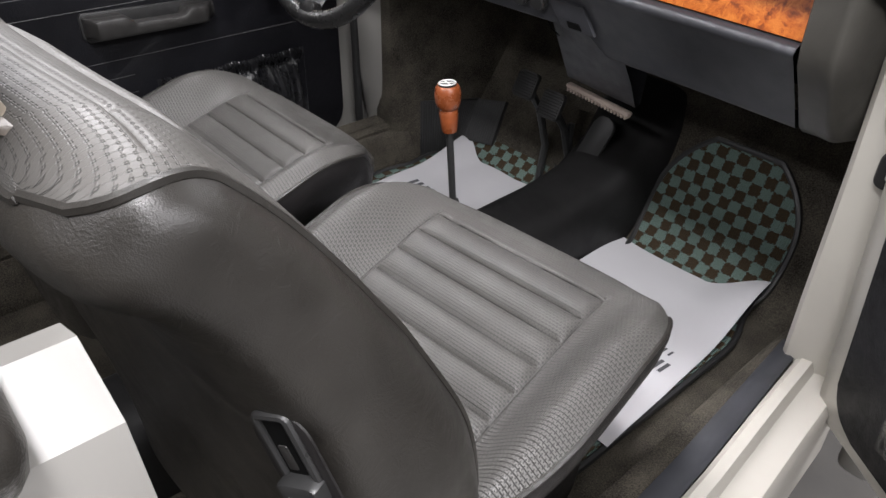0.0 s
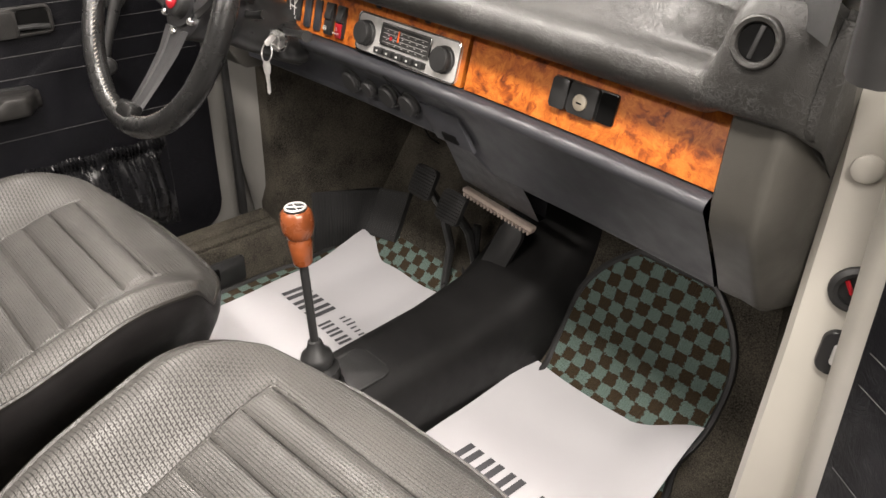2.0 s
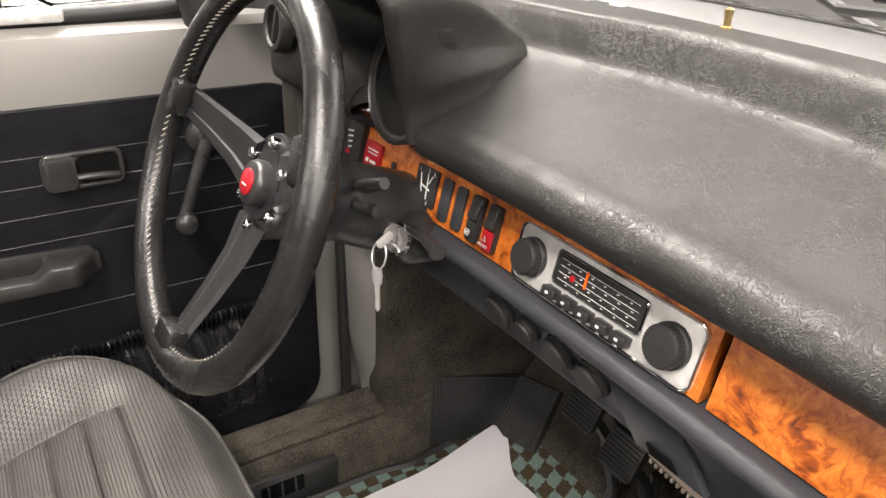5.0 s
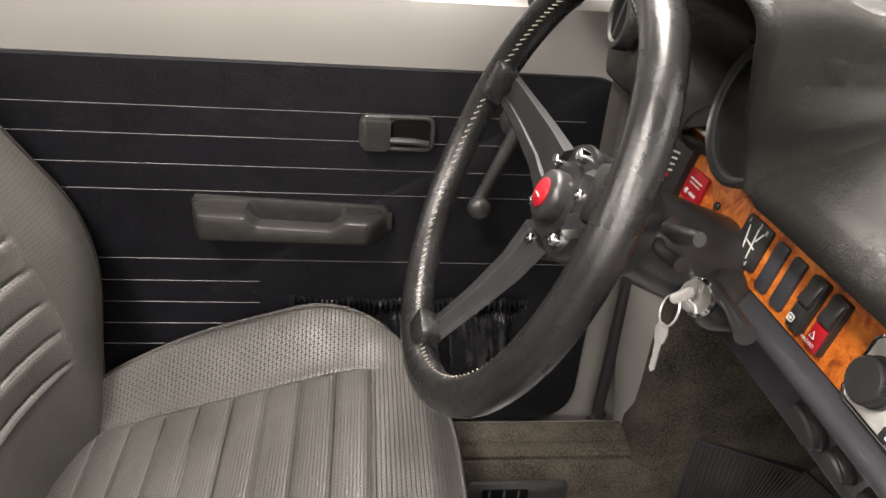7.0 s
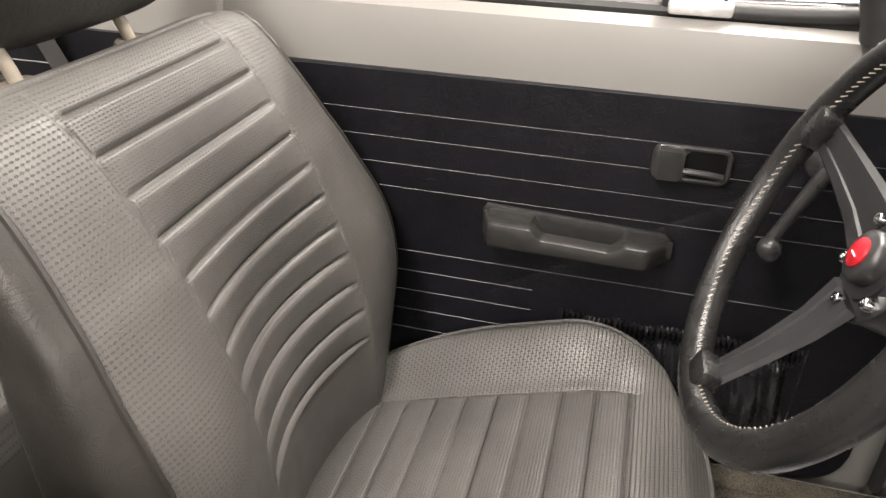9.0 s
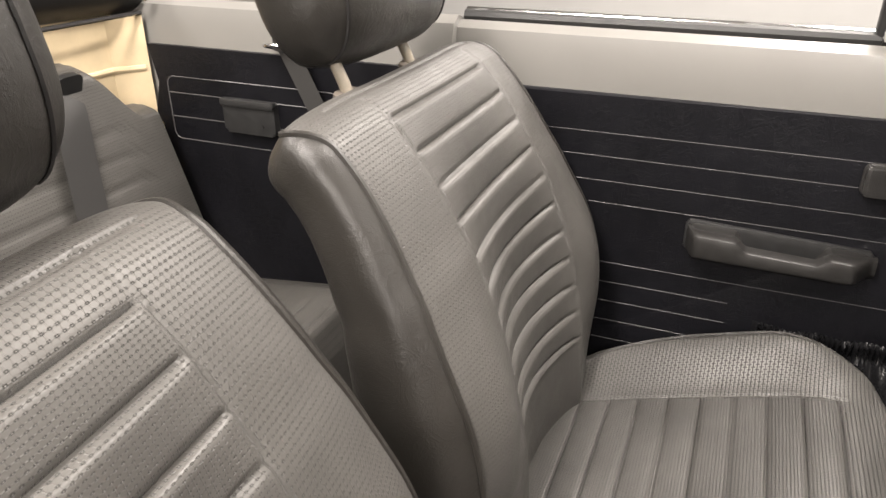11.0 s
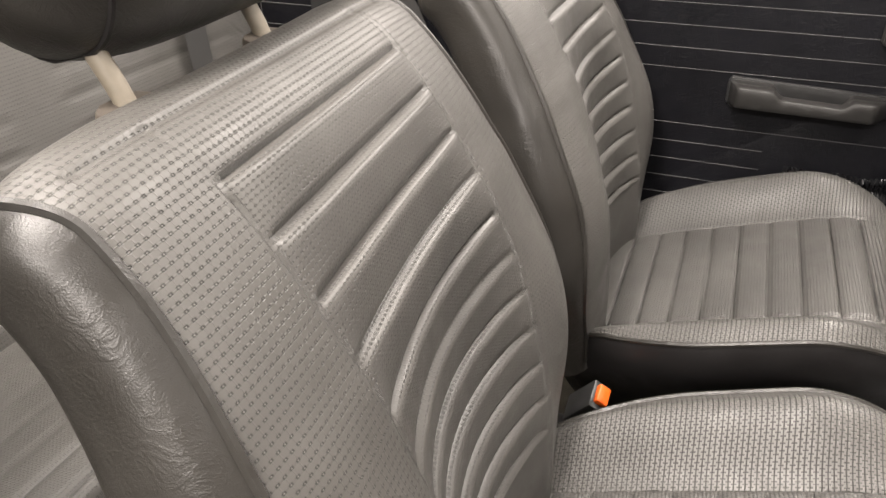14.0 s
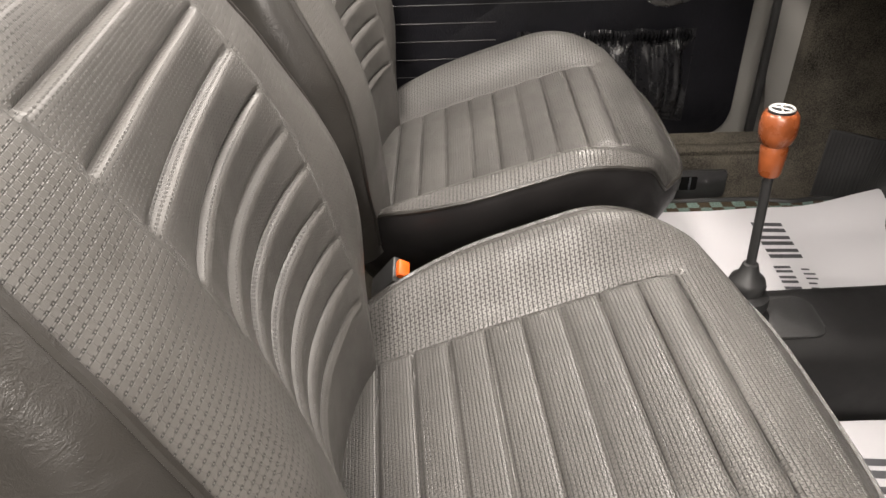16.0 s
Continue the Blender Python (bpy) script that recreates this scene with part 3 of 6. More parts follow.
def flare(profile, y):
    """The door opening widens towards the rear."""
    d = 0.10 * max(0.0, min(0.7 - y, 0.45))
    return [(x + d * smooth(0.49, 0.53, x), z) for x, z in profile]


part("floor_pan", box((-0.56, -1.0, -0.03), (0.56, 0.86, 0.0)), CARPET, body, "dark grey-brown carpeted floor")
toe = [(0.84, -0.02), (0.85, 0.0), (0.90, 0.06), (1.02, 0.30), (1.06, 0.44), (1.06, 0.62), (1.10, 0.62), (1.10, -0.02)]
part("toe_board", extrude(toe, -0.56, 0.56, "x"), CARPET, body, "carpeted sloping toe board")
for sx in (-1, 1):
    inner = [(sx * 0.497, -0.01), (sx * 0.503, 0.085), (sx * 0.515, 0.098), (sx * 0.555, 0.098), (sx * 0.555, -0.01)]
    part("sill_carpet", extrude(inner, -0.95, 0.88, "y", 8, flare if sx > 0 else None), CARPET, body, "carpet over the inner sill")
    side = [(sx * 0.512, 0.70), (sx * 0.575, 0.70), (sx * 0.575, 1.08), (sx * 0.415, 1.08), (sx * 0.430, 1.0), (sx * 0.488, 0.82)]
    if sx > 0:
        side[0], side[1], side[5] = (0.540, 0.745), (0.575, 0.745), (0.510, 0.85)
    part("footwell_side", tidy(grid([[(x, y, z) for x, y in side] for z in (0.0, 0.30, 0.62)], closed=True, caps=True)), CARPET, body, "carpeted footwell side")
    rail = [(sx * 0.553, 0.02), (sx * 0.553, 0.104), (sx * 0.560, 0.110), (sx * 0.575, 0.108), (sx * 0.582, 0.086), (sx * 0.622, 0.080), (sx * 0.630, 0.070), (sx * 0.630, -0.08), (sx * 0.60, -0.10)]
    part("door_sill", extrude(rail, -0.32, 0.72, "y", 6, flare if sx > 0 else None), WHITE if sx > 0 else PAINT_SHADED, body, "painted door sill")
    part("sill_strip", extrude([(sx * 0.520, 0.094), (sx * 0.520, 0.105), (sx * 0.526, 0.109), (sx * 0.546, 0.109), (sx * 0.551, 0.105), (sx * 0.551, 0.094)], -0.30, 0.70, "y", 6, flare if sx > 0 else None), DASHLOW if sx > 0 else CARPET, body, "dark grey sill strip" if sx > 0 else "carpeted sill edge")
    if sx < 0:
        part("sill_cover", extrude([(-0.545, 0.100), (-0.545, 0.110), (-0.551, 0.115), (-0.582, 0.115), (-0.586, 0.110), (-0.586, 0.090)], -0.30, 0.70), CARPET, body, "carpet over the sill")
        part("door_gap_seal", box((-0.652, 0.672, 0.09), (-0.616, 0.687, 0.73), 0.004), RUBBER, body, "black rubber door seal")
    # front door pillar
    pil = [(sx * 0.540, 0.705), (sx * 0.553, 0.690), (sx * 0.605, 0.676), (sx * 0.640, 0.690), (sx * 0.648, 0.74), (sx * 0.648, 0.86), (sx * 0.545, 0.86)]
    if sx > 0:
        pil[:3] = [(0.536, 0.720), (0.538, 0.650), (0.546, 0.643), (0.605, 0.670)]
    rows = []
    for z, dx, dy in ((0.03, -0.004, 0.03), (0.10, -0.004, 0.022), (0.22, 0.0, 0.004), (0.45, 0.0, 0.0), (0.62, -0.004, 0.0), (0.70, -0.012, 0.006), (0.76, -0.020, 0.02), (0.80, -0.024, 0.03)):
        rows.append([(x + sx * dx, y + dy, z) for x, y in pil])
    part("front_pillar", tidy(grid(rows, closed=True, caps=True)), WHITE if sx > 0 else PAINT_SHADED, body, "painted front door pillar")
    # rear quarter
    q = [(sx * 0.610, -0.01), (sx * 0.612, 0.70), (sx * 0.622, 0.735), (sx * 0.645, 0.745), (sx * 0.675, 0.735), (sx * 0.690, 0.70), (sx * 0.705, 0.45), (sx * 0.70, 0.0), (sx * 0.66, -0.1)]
    part("rear_quarter", extrude(q, -1.35, -0.284 if sx > 0 else -0.312, steps=4), PAINT_SHADED, body, "painted rear quarter panel")
EDGE = curve_through([(-0.66, 0.42, 0), (-0.56, 0.535, 0), (-0.48, 0.630, 0), (-0.40, 0.705, 0), (-0.30, 0.762, 0), (-0.18, 0.780, 0), (0.0, 0.773, 0), (0.12, 0.757, 0), (0.24, 0.726, 0), (0.34, 0.687, 0), (0.43, 0.628, 0), (0.49, 0.572, 0), (0.55, 0.505, 0), (0.66, 0.37, 0)], 300)


def edge(x):
    """The line where the dashboard meets the curved windscreen."""
    return float(np.interp(x, [q.x for q in EDGE], [q.y for q in EDGE]))


XS = list(np.linspace(-0.60, 0.60, 60))
part("cowl", tidy(grid([[(x * sc, edge(x) + dy, z) for x in XS] for dy, z, sc in ((0.060, 0.770, 1.0), (0.066, 0.800, 1.0), (0.10, 0.806, 1.0), (0.16, 0.800, 1.0), (0.5, 0.76, 1.0), (0.9, 0.66, 1.0))])), WHITE, body, "painted scuttle and bonnet")
RIM = [x for x in XS if x < 0.55]
part("screen_surround", tidy(grid([[(x, edge(x) + dy, z) for x in RIM] for dy, z in ((0.0045, 0.76), (0.005, 0.796), (0.010, 0.799), (0.016, 0.792), (0.024, 0.793), (0.034, 0.804), (0.050, 0.814), (0.058, 0.812), (0.061, 0.78))])), RUBBER, body, "black rubber windscreen surround")
part("screen_bead", tube([(x, edge(x) + 0.047, 0.817) for x in RIM], 0.0025, 6), CHROME, body, "bright bead in the rubber")
part("bulkhead", box((-0.56, 1.06, 0.0), (0.56, 1.09, 0.78)), RECESS_SHADE, body)
for sx in (-1, 1):
    part("front_wing", box((-0.715, 0.677, -0.10), (-0.653, 1.40, 0.735), 0.02, 3) if sx < 0 else box((0.653, 0.72, -0.10), (0.715, 1.40, 0.735), 0.02, 3), PAINT_SHADED, body, "painted front wing")
# tunnel
rows = []
for y, w, h in ((-0.95, 0.085, 0.14), (0.36, 0.085, 0.135), (0.50, 0.085, 0.135), (0.70, 0.088, 0.140), (0.82, 0.093, 0.155), (0.92, 0.105, 0.205), (1.0, 0.13, 0.28), (1.06, 0.15, 0.36)):
    prof = []
    for k in range(25):
        a = math.pi * k / 24
        c, s = math.cos(a), math.sin(a)
        prof.append((w * math.copysign(abs(c) ** 0.42, c), y, max(0.0, h * abs(s) ** 0.5)))
    rows.append(prof)
dense = []
for a, b in zip(rows, rows[1:]):
    for k in range(4):
        dense.append([tuple(Vector(p).lerp(Vector(q), k / 4)) for p, q in zip(a, b)])
dense.append(rows[-1])
part("tunnel", grid(dense), TUNNEL, body, "black rubber covered centre tunnel", 50)
part("tunnel_cover", slab(rounded(0.085, 0.10, 0.02), 0.008, Matrix.Translation((0.004, 0.505, 0.129)), 0.003), RUBBER, body, "black rubber cover plate")
for sx, ya, yb in ((-1, 0.50, 0.48), (1, 0.70, 0.66)):
    post = [(sx * 0.618, ya, 0.74), (sx * 0.610, yb, 0.80), (sx * 0.57, 0.36 if sx < 0 else 0.44, 1.08), (sx * 0.52, 0.32, 1.17)]
    part("screen_pillar", tube(curve_through(post, 14), [0.024] * 12 + [0.022] * 2, 12), RUBBER if sx < 0 else WHITE, body, "painted windscreen pillar" if sx > 0 else "black windscreen pillar")
part("screen_post", tube([(0.580, 0.512, 0.752), (0.579, 0.505, 0.80), (0.560, 0.43, 1.00), (0.535, 0.345, 1.165)], 0.022, 12), RUBBER, body, "black windscreen post")
part("screen_header", tube([(-0.52, 0.32, 1.17), (0.0, 0.32, 1.185), (0.52, 0.32, 1.17)], 0.022, 10), RUBBER, body, "black windscreen header")
rows = []
for k in range(9):
    f = k / 8
    rows.append([(x * (1 - 0.10 * f), (edge(x) + 0.052) * (1 - f) + 0.33 * f, 0.808 + 0.35 * f) for x in XS])
screen = part("windscreen", grid(rows), GLASS, body, "clear curved windscreen")
screen.visible_shadow = False

# ---- dashboard ----
dash = thing("dashboard", "black padded dashboard with burr wood trim", "dashboard", (0, 0.70, 0.47))


def bow(x):
    return 0.022 * (1 - (x / 0.5) ** 2)


def bank_y(x):
    """The foot of the rear bank of the padded shelf."""
    return edge(x) - 0.050 + 0.020 * smooth(0.36, 0.46, x) - 0.020 * smooth(-0.05, -0.20, x)


def dash_rows(x):
    """The dashboard's section (y, z) at x, from the upper lip over the top to the windscreen."""
    c, e0, f0 = bow(x), edge(x), bank_y(x)
    b = smooth(0.437, 0.461, x) + smooth(-0.395, -0.44, x)
    low = [(0.600, 0.6665), (0.575, 0.670), (0.556, 0.677), (0.548, 0.687), (0.547, 0.698), (0.553, 0.709), (0.564, 0.715), (0.580, 0.719)]
    out = [(y + c, z) for y, z in low]
    y7, z7 = out[-1]
    out += [(y7 + (f0 - y7) * 0.45, 0.735), (y7 + (f0 - y7) * 0.88, 0.751)]
    out += [(f0, 0.757), (f0 + 0.006, 0.764), (f0 + 0.010, 0.782), (f0 + 0.014, 0.795), (f0 + 0.022, 0.801), (e0 - 0.004, 0.803), (e0, 0.800), (e0 + 0.003, 0.780)]
    tall = [(0.600, 0.682), (0.574, 0.682), (0.556, 0.684), (0.547, 0.692), (0.5455, 0.720), (0.550, 0.752), (0.555, 0.766), (0.562, 0.776)]
    far = max(e0 - 0.001, 0.571)
    tall += [(0.566 + (far - 0.566) * k / 7, 0.7765 + 0.001 * k) for k in range(8)] + [(far + 0.002, 0.781), (far + 0.005, 0.765)]
    out = [(y + (ty - y) * b, z + (tz - z) * b) for (y, z), (ty, tz) in zip(out, tall)]
    w = smooth(0.500, 0.535, abs(x)) ** 2
    return [(y + 0.02 * w * smooth(0.60, 0.55, y), z - 0.010 * w) for y, z in out]


xs = list(np.linspace(-0.535, 0.535, 150))
dense = []
for x in xs:
    dense.append([tuple(p) for p in curve_through([(x, y, z) for y, z in dash_rows(x)], 90)])
for sx, at_ in ((-1, 0), (1, len(dense))):
    base = dense[0 if sx < 0 else -1]
    dense.insert(at_, [(x + sx * 0.004, y + 0.01, z - 0.010) for x, y, z in base])
    dense.insert(at_ if sx < 0 else at_ + 1, [(x + sx * 0.005, max(y, 0.62), min(z - 0.04, 0.69)) for x, y, z in base])
bm = bmesh.new()
bm.from_mesh(tidy(grid(dense)))
gone = [q for q in bm.faces if (Vector((q.calc_center_median().x - 0.480, 0, q.calc_center_median().z - 0.746))).length < 0.017 and q.calc_center_median().y < 0.60]
gone += [q for q in bm.faces if abs(q.calc_center_median().x + 0.258) < 0.060 and q.calc_center_median().z < 0.735 and q.calc_center_median().y < 0.615]
bmesh.ops.delete(bm, geom=gone, context="FACES")
part("dash_top", bm, DASH, dash, "black grained padded top", 60)
# wood
LEANW = math.atan2(0.016, 0.066)


def on_wood(x, z, out=0.0):
    """A point of the veneer's face (out: metres towards the seats)."""
    return Vector((x, 0.584 + bow(x) + (z - 0.601) * math.tan(LEANW) - out, z))


def wood_frame(x, z, out=0.0):
    """Axes on the veneer: x along the car's right, y up the face, z towards the seats."""
    up = Vector((0, math.sin(LEANW), math.cos(LEANW)))
    e = 0.01
    right = (on_wood(x + e, z) - on_wood(x - e, z)).normalized()
    nrm = right.cross(up)
    m = Matrix((right, up, nrm)).transposed().to_4x4()
    m.translation = on_wood(x, z, out)
    return m


def wood_strip(x0, x1, z0, z1, thick=0.006):
    rows = []
    for x in np.linspace(x0, x1, 30):
        rows.append([tuple(on_wood(x, z, o)) for z, o in ((z0, -0.004), (z0, thick), (z0 + 0.001, thick + 0.001), (z1 - 0.001, thick + 0.001), (z1, thick), (z1, -0.004))])
    return tidy(grid(rows, closed=True, caps=True))


part("wood_trim", wood_strip(-0.42, 0.119, 0.601, 0.672), WOOD, dash, "glossy amber burr wood trim")
glove = part("glovebox_door", wood_strip(0.126, 0.464, 0.601, 0.668), WOOD, dash, "glossy amber burr wood glovebox door")
# lower pad
def low_rows(x):
    c = bow(x)
    d = smooth(0.105, 0.135, x)
    deep = [(0.592, 0.600), (0.572, 0.598), (0.564, 0.593), (0.563, 0.586), (0.570, 0.576), (0.590, 0.545), (0.612, 0.510), (0.628, 0.482), (0.640, 0.472), (0.70, 0.47)]
    thin = [(0.592, 0.600), (0.572, 0.598), (0.564, 0.593), (0.563, 0.587), (0.568, 0.580), (0.582, 0.570), (0.592, 0.553), (0.602, 0.524), (0.612, 0.512), (0.70, 0.51)]
    return [(a + (p - a) * d + c, b + (q - b) * d) for (a, b), (p, q) in zip(thin, deep)]


rows = [[tuple(p) for p in curve_through([(x, y, z) for y, z in low_rows(x)], 30)] for x in np.linspace(-0.40, 0.463, 80)]
part("lower_pad", grid(rows), DASHLOW, dash, "smooth blue-black lower knee panel", 50)
end = [(0.600, 0.722), (0.570, 0.722), (0.564, 0.705), (0.561, 0.665), (0.561, 0.63), (0.561, 0.60), (0.567, 0.576), (0.588, 0.545), (0.610, 0.510), (0.628, 0.480), (0.642, 0.470), (0.70, 0.468), (0.76, 0.48), (0.76, 0.722)]
for sx in (1, -1):
    rows = []
    for x, dy in ((0.468, 0.04), (0.4685, 0.004), (0.471, 0.0), (0.49, 0.001), (0.506, -0.002), (0.512, -0.003), (0.517, 0.001), (0.523, 0.014), (0.534, 0.04)):
        rows.append([(sx * x, y + dy * (1 if y < 0.7 else 0), z) for y, z in end])
    part("end_cap", tidy(grid(rows, closed=True, caps=True)), END_LIT, dash, "grey-black moulded dashboard end", 50)
    VM = Matrix.Translation((0.480, 0.5478, 0.746) if sx > 0 else (-0.452, 0.533, 0.757)) @ Matrix.Rotation(radians(82), 4, "X")
    k = 0.76 if sx > 0 else 1.08
    vent = part("air_vent", lathe([(0.0272 * k, -0.012), (0.0270 * k, 0.000), (0.0262 * k, 0.0028), (0.0245 * k, 0.0036), (0.0205 * k, 0.0030), (0.0190 * k, 0.0010), (0.0186 * k, -0.030)], VM, 40), DASH, dash, "round black air vent")
    # throat and back carry the vent's inner shade as near-black colour
    part("vent_throat", lathe([(0.0185 * k, 0.0005), (0.0184 * k, -0.028), (0.0005, -0.028)], VM, 24), RECESS_SHADE, vent)
    part("vent_back", lathe([(0.0188 * k, -0.030), (0.0188 * k, -0.029), (0.0005, -0.029)], VM, 20), RECESS_SHADE, vent)
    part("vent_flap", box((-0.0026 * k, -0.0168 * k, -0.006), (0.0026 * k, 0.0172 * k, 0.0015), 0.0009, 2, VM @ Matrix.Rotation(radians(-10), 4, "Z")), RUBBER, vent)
# added near-black block: shade inside the dashboard
part("dash_core", box((-0.46, 0.64, 0.53), (0.46, 0.90, 0.70)), RECESS_SHADE, dash)
# instrument hood
HX = -0.262
rows_o = []
RIM = [(0.066, 0.690, 0.565), (0.070, 0.708, 0.560), (0.076, 0.726, 0.552), (0.092, 0.750, 0.538), (0.114, 0.778, 0.524), (0.134, 0.806, 0.510), (0.143, 0.824, 0.503), (0.137, 0.836, 0.499), (0.115, 0.841, 0.498), (0.060, 0.845, 0.497), (0.0, 0.846, 0.497)]
TAIL = [(0.050, 0.735, 0.700), (0.049, 0.742, 0.701), (0.047, 0.749, 0.702), (0.044, 0.755, 0.704), (0.040, 0.760, 0.706), (0.034, 0.764, 0.708), (0.027, 0.767, 0.710), (0.020, 0.769, 0.711), (0.013, 0.770, 0.712), (0.006, 0.771, 0.712), (0.0, 0.771, 0.712)]


def arch(points, n=60):
    half = curve_through([(dx, y, z) for dx, z, y in points], n)
    return [Vector((HX + q.x, q.y, q.z)) for q in half] + [Vector((HX - q.x, q.y, q.z)) for q in reversed(half[:-1])]


A0, A1 = arch(RIM), arch(TAIL)
for k in range(41):
    f = k / 40
    row = []
    for p, q in zip(A0, A1):
        v = p.lerp(q, f)
        hollow = math.sin(math.pi * f)
        v.x -= (1 if p.x > HX else -1) * 0.010 * hollow * (smooth(0.84, 0.80, p.z) - 1.9 * smooth(0.79, 0.74, p.z)) * min(1.0, abs(p.x - HX) / 0.05)
        v.z += 0.016 * hollow * smooth(0.78, 0.84, p.z)
        row.append(tuple(v))
    rows_o.append(row)
lip = []
for scale_, dy in ((0.985, -0.0045), (0.955, -0.0065), (0.925, -0.005), (0.900, 0.002), (0.84, 0.02), (0.73, 0.05), (0.60, 0.085)):
    lip.append([(HX + (p.x - HX) * scale_, p.y + dy, 0.745 + (p.z - 0.745) * scale_) for p in A0])
hood = part("instrument_hood", tidy(grid(list(reversed(lip)) + rows_o)), DASH, dash, "black grained instrument hood", 75)
g = Matrix.Translation((HX + 0.006, 0.605, 0.727)) @ Matrix.Diagonal((0.88, 0.88, 0.88, 1)) @ Matrix.Rotation(radians(78), 4, "X")
gauge = part("speedometer", lathe([(0.066, -0.02), (0.066, 0.02), (0.063, 0.026), (0.058, 0.024), (0.056, 0.0), (0.0005, 0.0)], g, 48), PLASTIC, dash, "round black speedometer")
part("gauge_ring", lathe([(0.067, 0.02), (0.0675, 0.027), (0.064, 0.030), (0.061, 0.026), (0.061, 0.02)], g, 48), PULL, gauge, "dark grey ring")
bm = bmesh.new()
for k in range(13):
    a = radians(-40 + k * 22)
    slab([(-0.001, 0.040), (0.001, 0.040), (0.001, 0.050), (-0.001, 0.050)], 0.001, g @ Matrix.Rotation(a, 4, "Z") @ Matrix.Translation((0, 0, 0.0005)), 0, bm)
part("dial_marks", bm, PALE, gauge)
# added near-black block: shade in the hollow under the hood
part("hood_shade_block", box((HX - 0.10, 0.615, 0.66), (HX + 0.10, 0.70, 0.70)), RECESS_SHADE, dash)

# ---- steering wheel ----
WC = Vector((-0.261, 0.405, 0.667))
WM = Matrix.Translation(WC) @ Matrix.Rotation(radians(1), 4, "Z") @ Matrix.Rotation(radians(90 - 22.5), 4, "X")
wheel = thing("steering_wheel", "black leather three-spoke sports steering wheel", "steering wheel", tuple(WC))
ringp = [WM @ Vector((0.175 * math.cos(2 * math.pi * k / 96), 0.175 * math.sin(2 * math.pi * k / 96), 0)) for k in range(96)]
part("rim", tube(ringp, 0.0150, 16, True), LEATHER, wheel, "black stitched leather rim")
bm = bmesh.new()
for k in range(150):
    a = 2 * math.pi * k / 150
    p0 = WM @ Vector((0.1612 * math.cos(a), 0.1612 * math.sin(a), 0.0035))
    p1 = WM @ Vector((0.1612 * math.cos(a + 0.028), 0.1612 * math.sin(a + 0.028), 0.0075))
    tube([p0, p1], 0.0006, 4, False, bm)
part("stitching", bm, THREAD, wheel, "pale stitching")
for ang in (22, 167, 270):
    a = radians(ang)
    m = WM @ Matrix.Rotation(a, 4, "Z")
    rows = []
    for r, w, z, th in ((0.035, 0.029, -0.043, 0.006), (0.07, 0.024, -0.037, 0.005), (0.11, 0.020, -0.024, 0.004), (0.15, 0.017, -0.009, 0.004), (0.172, 0.019, -0.003, 0.005)):
        rows.append([tuple(m @ Vector((r, y, z + h))) for y, h in ((-w, 0), (-w * 0.8, th), (-w * 0.35, th), (-w * 0.3, th * 0.5), (w * 0.3, th * 0.5), (w * 0.35, th), (w * 0.8, th), (w, 0), (w * 0.6, -th), (-w * 0.6, -th))])
    part("spoke", tidy(grid(rows, closed=True, caps=True)), ALLOY, wheel, "satin black metal spoke", 30)
    part("spoke_clasp", box((0.146, -0.019, -0.009), (0.172, 0.019, 0.012), 0.005, 2, m), LEATHER, wheel)
part("hub", lathe([(0.044, -0.12), (0.048, -0.066), (0.050, -0.058), (0.049, -0.055), (0.046, -0.054), (0.033, -0.054), (0.0325, -0.050), (0.0005, -0.050)], WM @ Matrix.Translation((0, 0, 0.010)), 40), ALLOY, wheel, "satin black hub flange")
horn = part("horn_button", lathe([(0.0220, -0.054), (0.0220, -0.042), (0.0206, -0.038), (0.0185, -0.0365), (0.0005, -0.0345)], WM @ Matrix.Translation((0, 0, 0.010)), 40), PLASTIC, wheel, "glossy black horn button")
part("horn_ring", tube([WM @ Vector((0.0250 * math.cos(a), 0.0250 * math.sin(a), -0.0425)) for a in np.linspace(0, 6.2832, 40, endpoint=False)], 0.0022, 8, True), ALLOY, wheel)
part("horn_badge", lathe([(0.0125, -0.0365), (0.0125, -0.0345), (0.0112, -0.0335), (0.0005, -0.0330)], WM @ Matrix.Translation((0, 0, 0.010)), 30), RED, horn, "red badge")
part("badge_print", slab(rounded(0.010, 0.0014, 0.0004, 2, 0.0, -0.0025), 0.0003, WM @ Matrix.Translation((0, 0, -0.0231))), PALE, horn)
for k in range(6):
    m = WM @ Matrix.Rotation(radians(60 * k + 30), 4, "Z") @ Matrix.Translation((0.0405, 0, -0.0445))
    part("hub_bolt", lathe([(0.0052, 0), (0.0052, 0.008), (0.0042, 0.0092), (0.0028, 0.0092), (0.0028, 0.006), (0.0005, 0.006)], m, 12), CHROME, wheel, "chrome bolt")

# ---- steering column ----
col = thing("steering_column", "black steering column with ignition lock and stalks", "steering column", (-0.262, 0.56, 0.60))
axis = (WM.to_3x3() @ Vector((0, 0, -1))).normalized()
c0 = WC + axis * 0.11
part("column_shroud", tube([c0, c0 + axis * 0.03, c0 + axis * 0.10, c0 + axis * 0.20], [0.038, 0.042, 0.045, 0.045], 20), PLASTIC, col, "black plastic column shroud")
lm = Matrix.Translation((-0.222, 0.575, 0.585)) @ Matrix.Rotation(radians(70), 4, "X") @ Matrix.Rotation(radians(28), 4, "Y")
lock = part("ignition_lock", lathe([(0.030, -0.05), (0.028, 0.0), (0.024, 0.012), (0.017, 0.020), (0.0165, 0.022)], lm), PLASTIC, col, "black ignition lock housing")
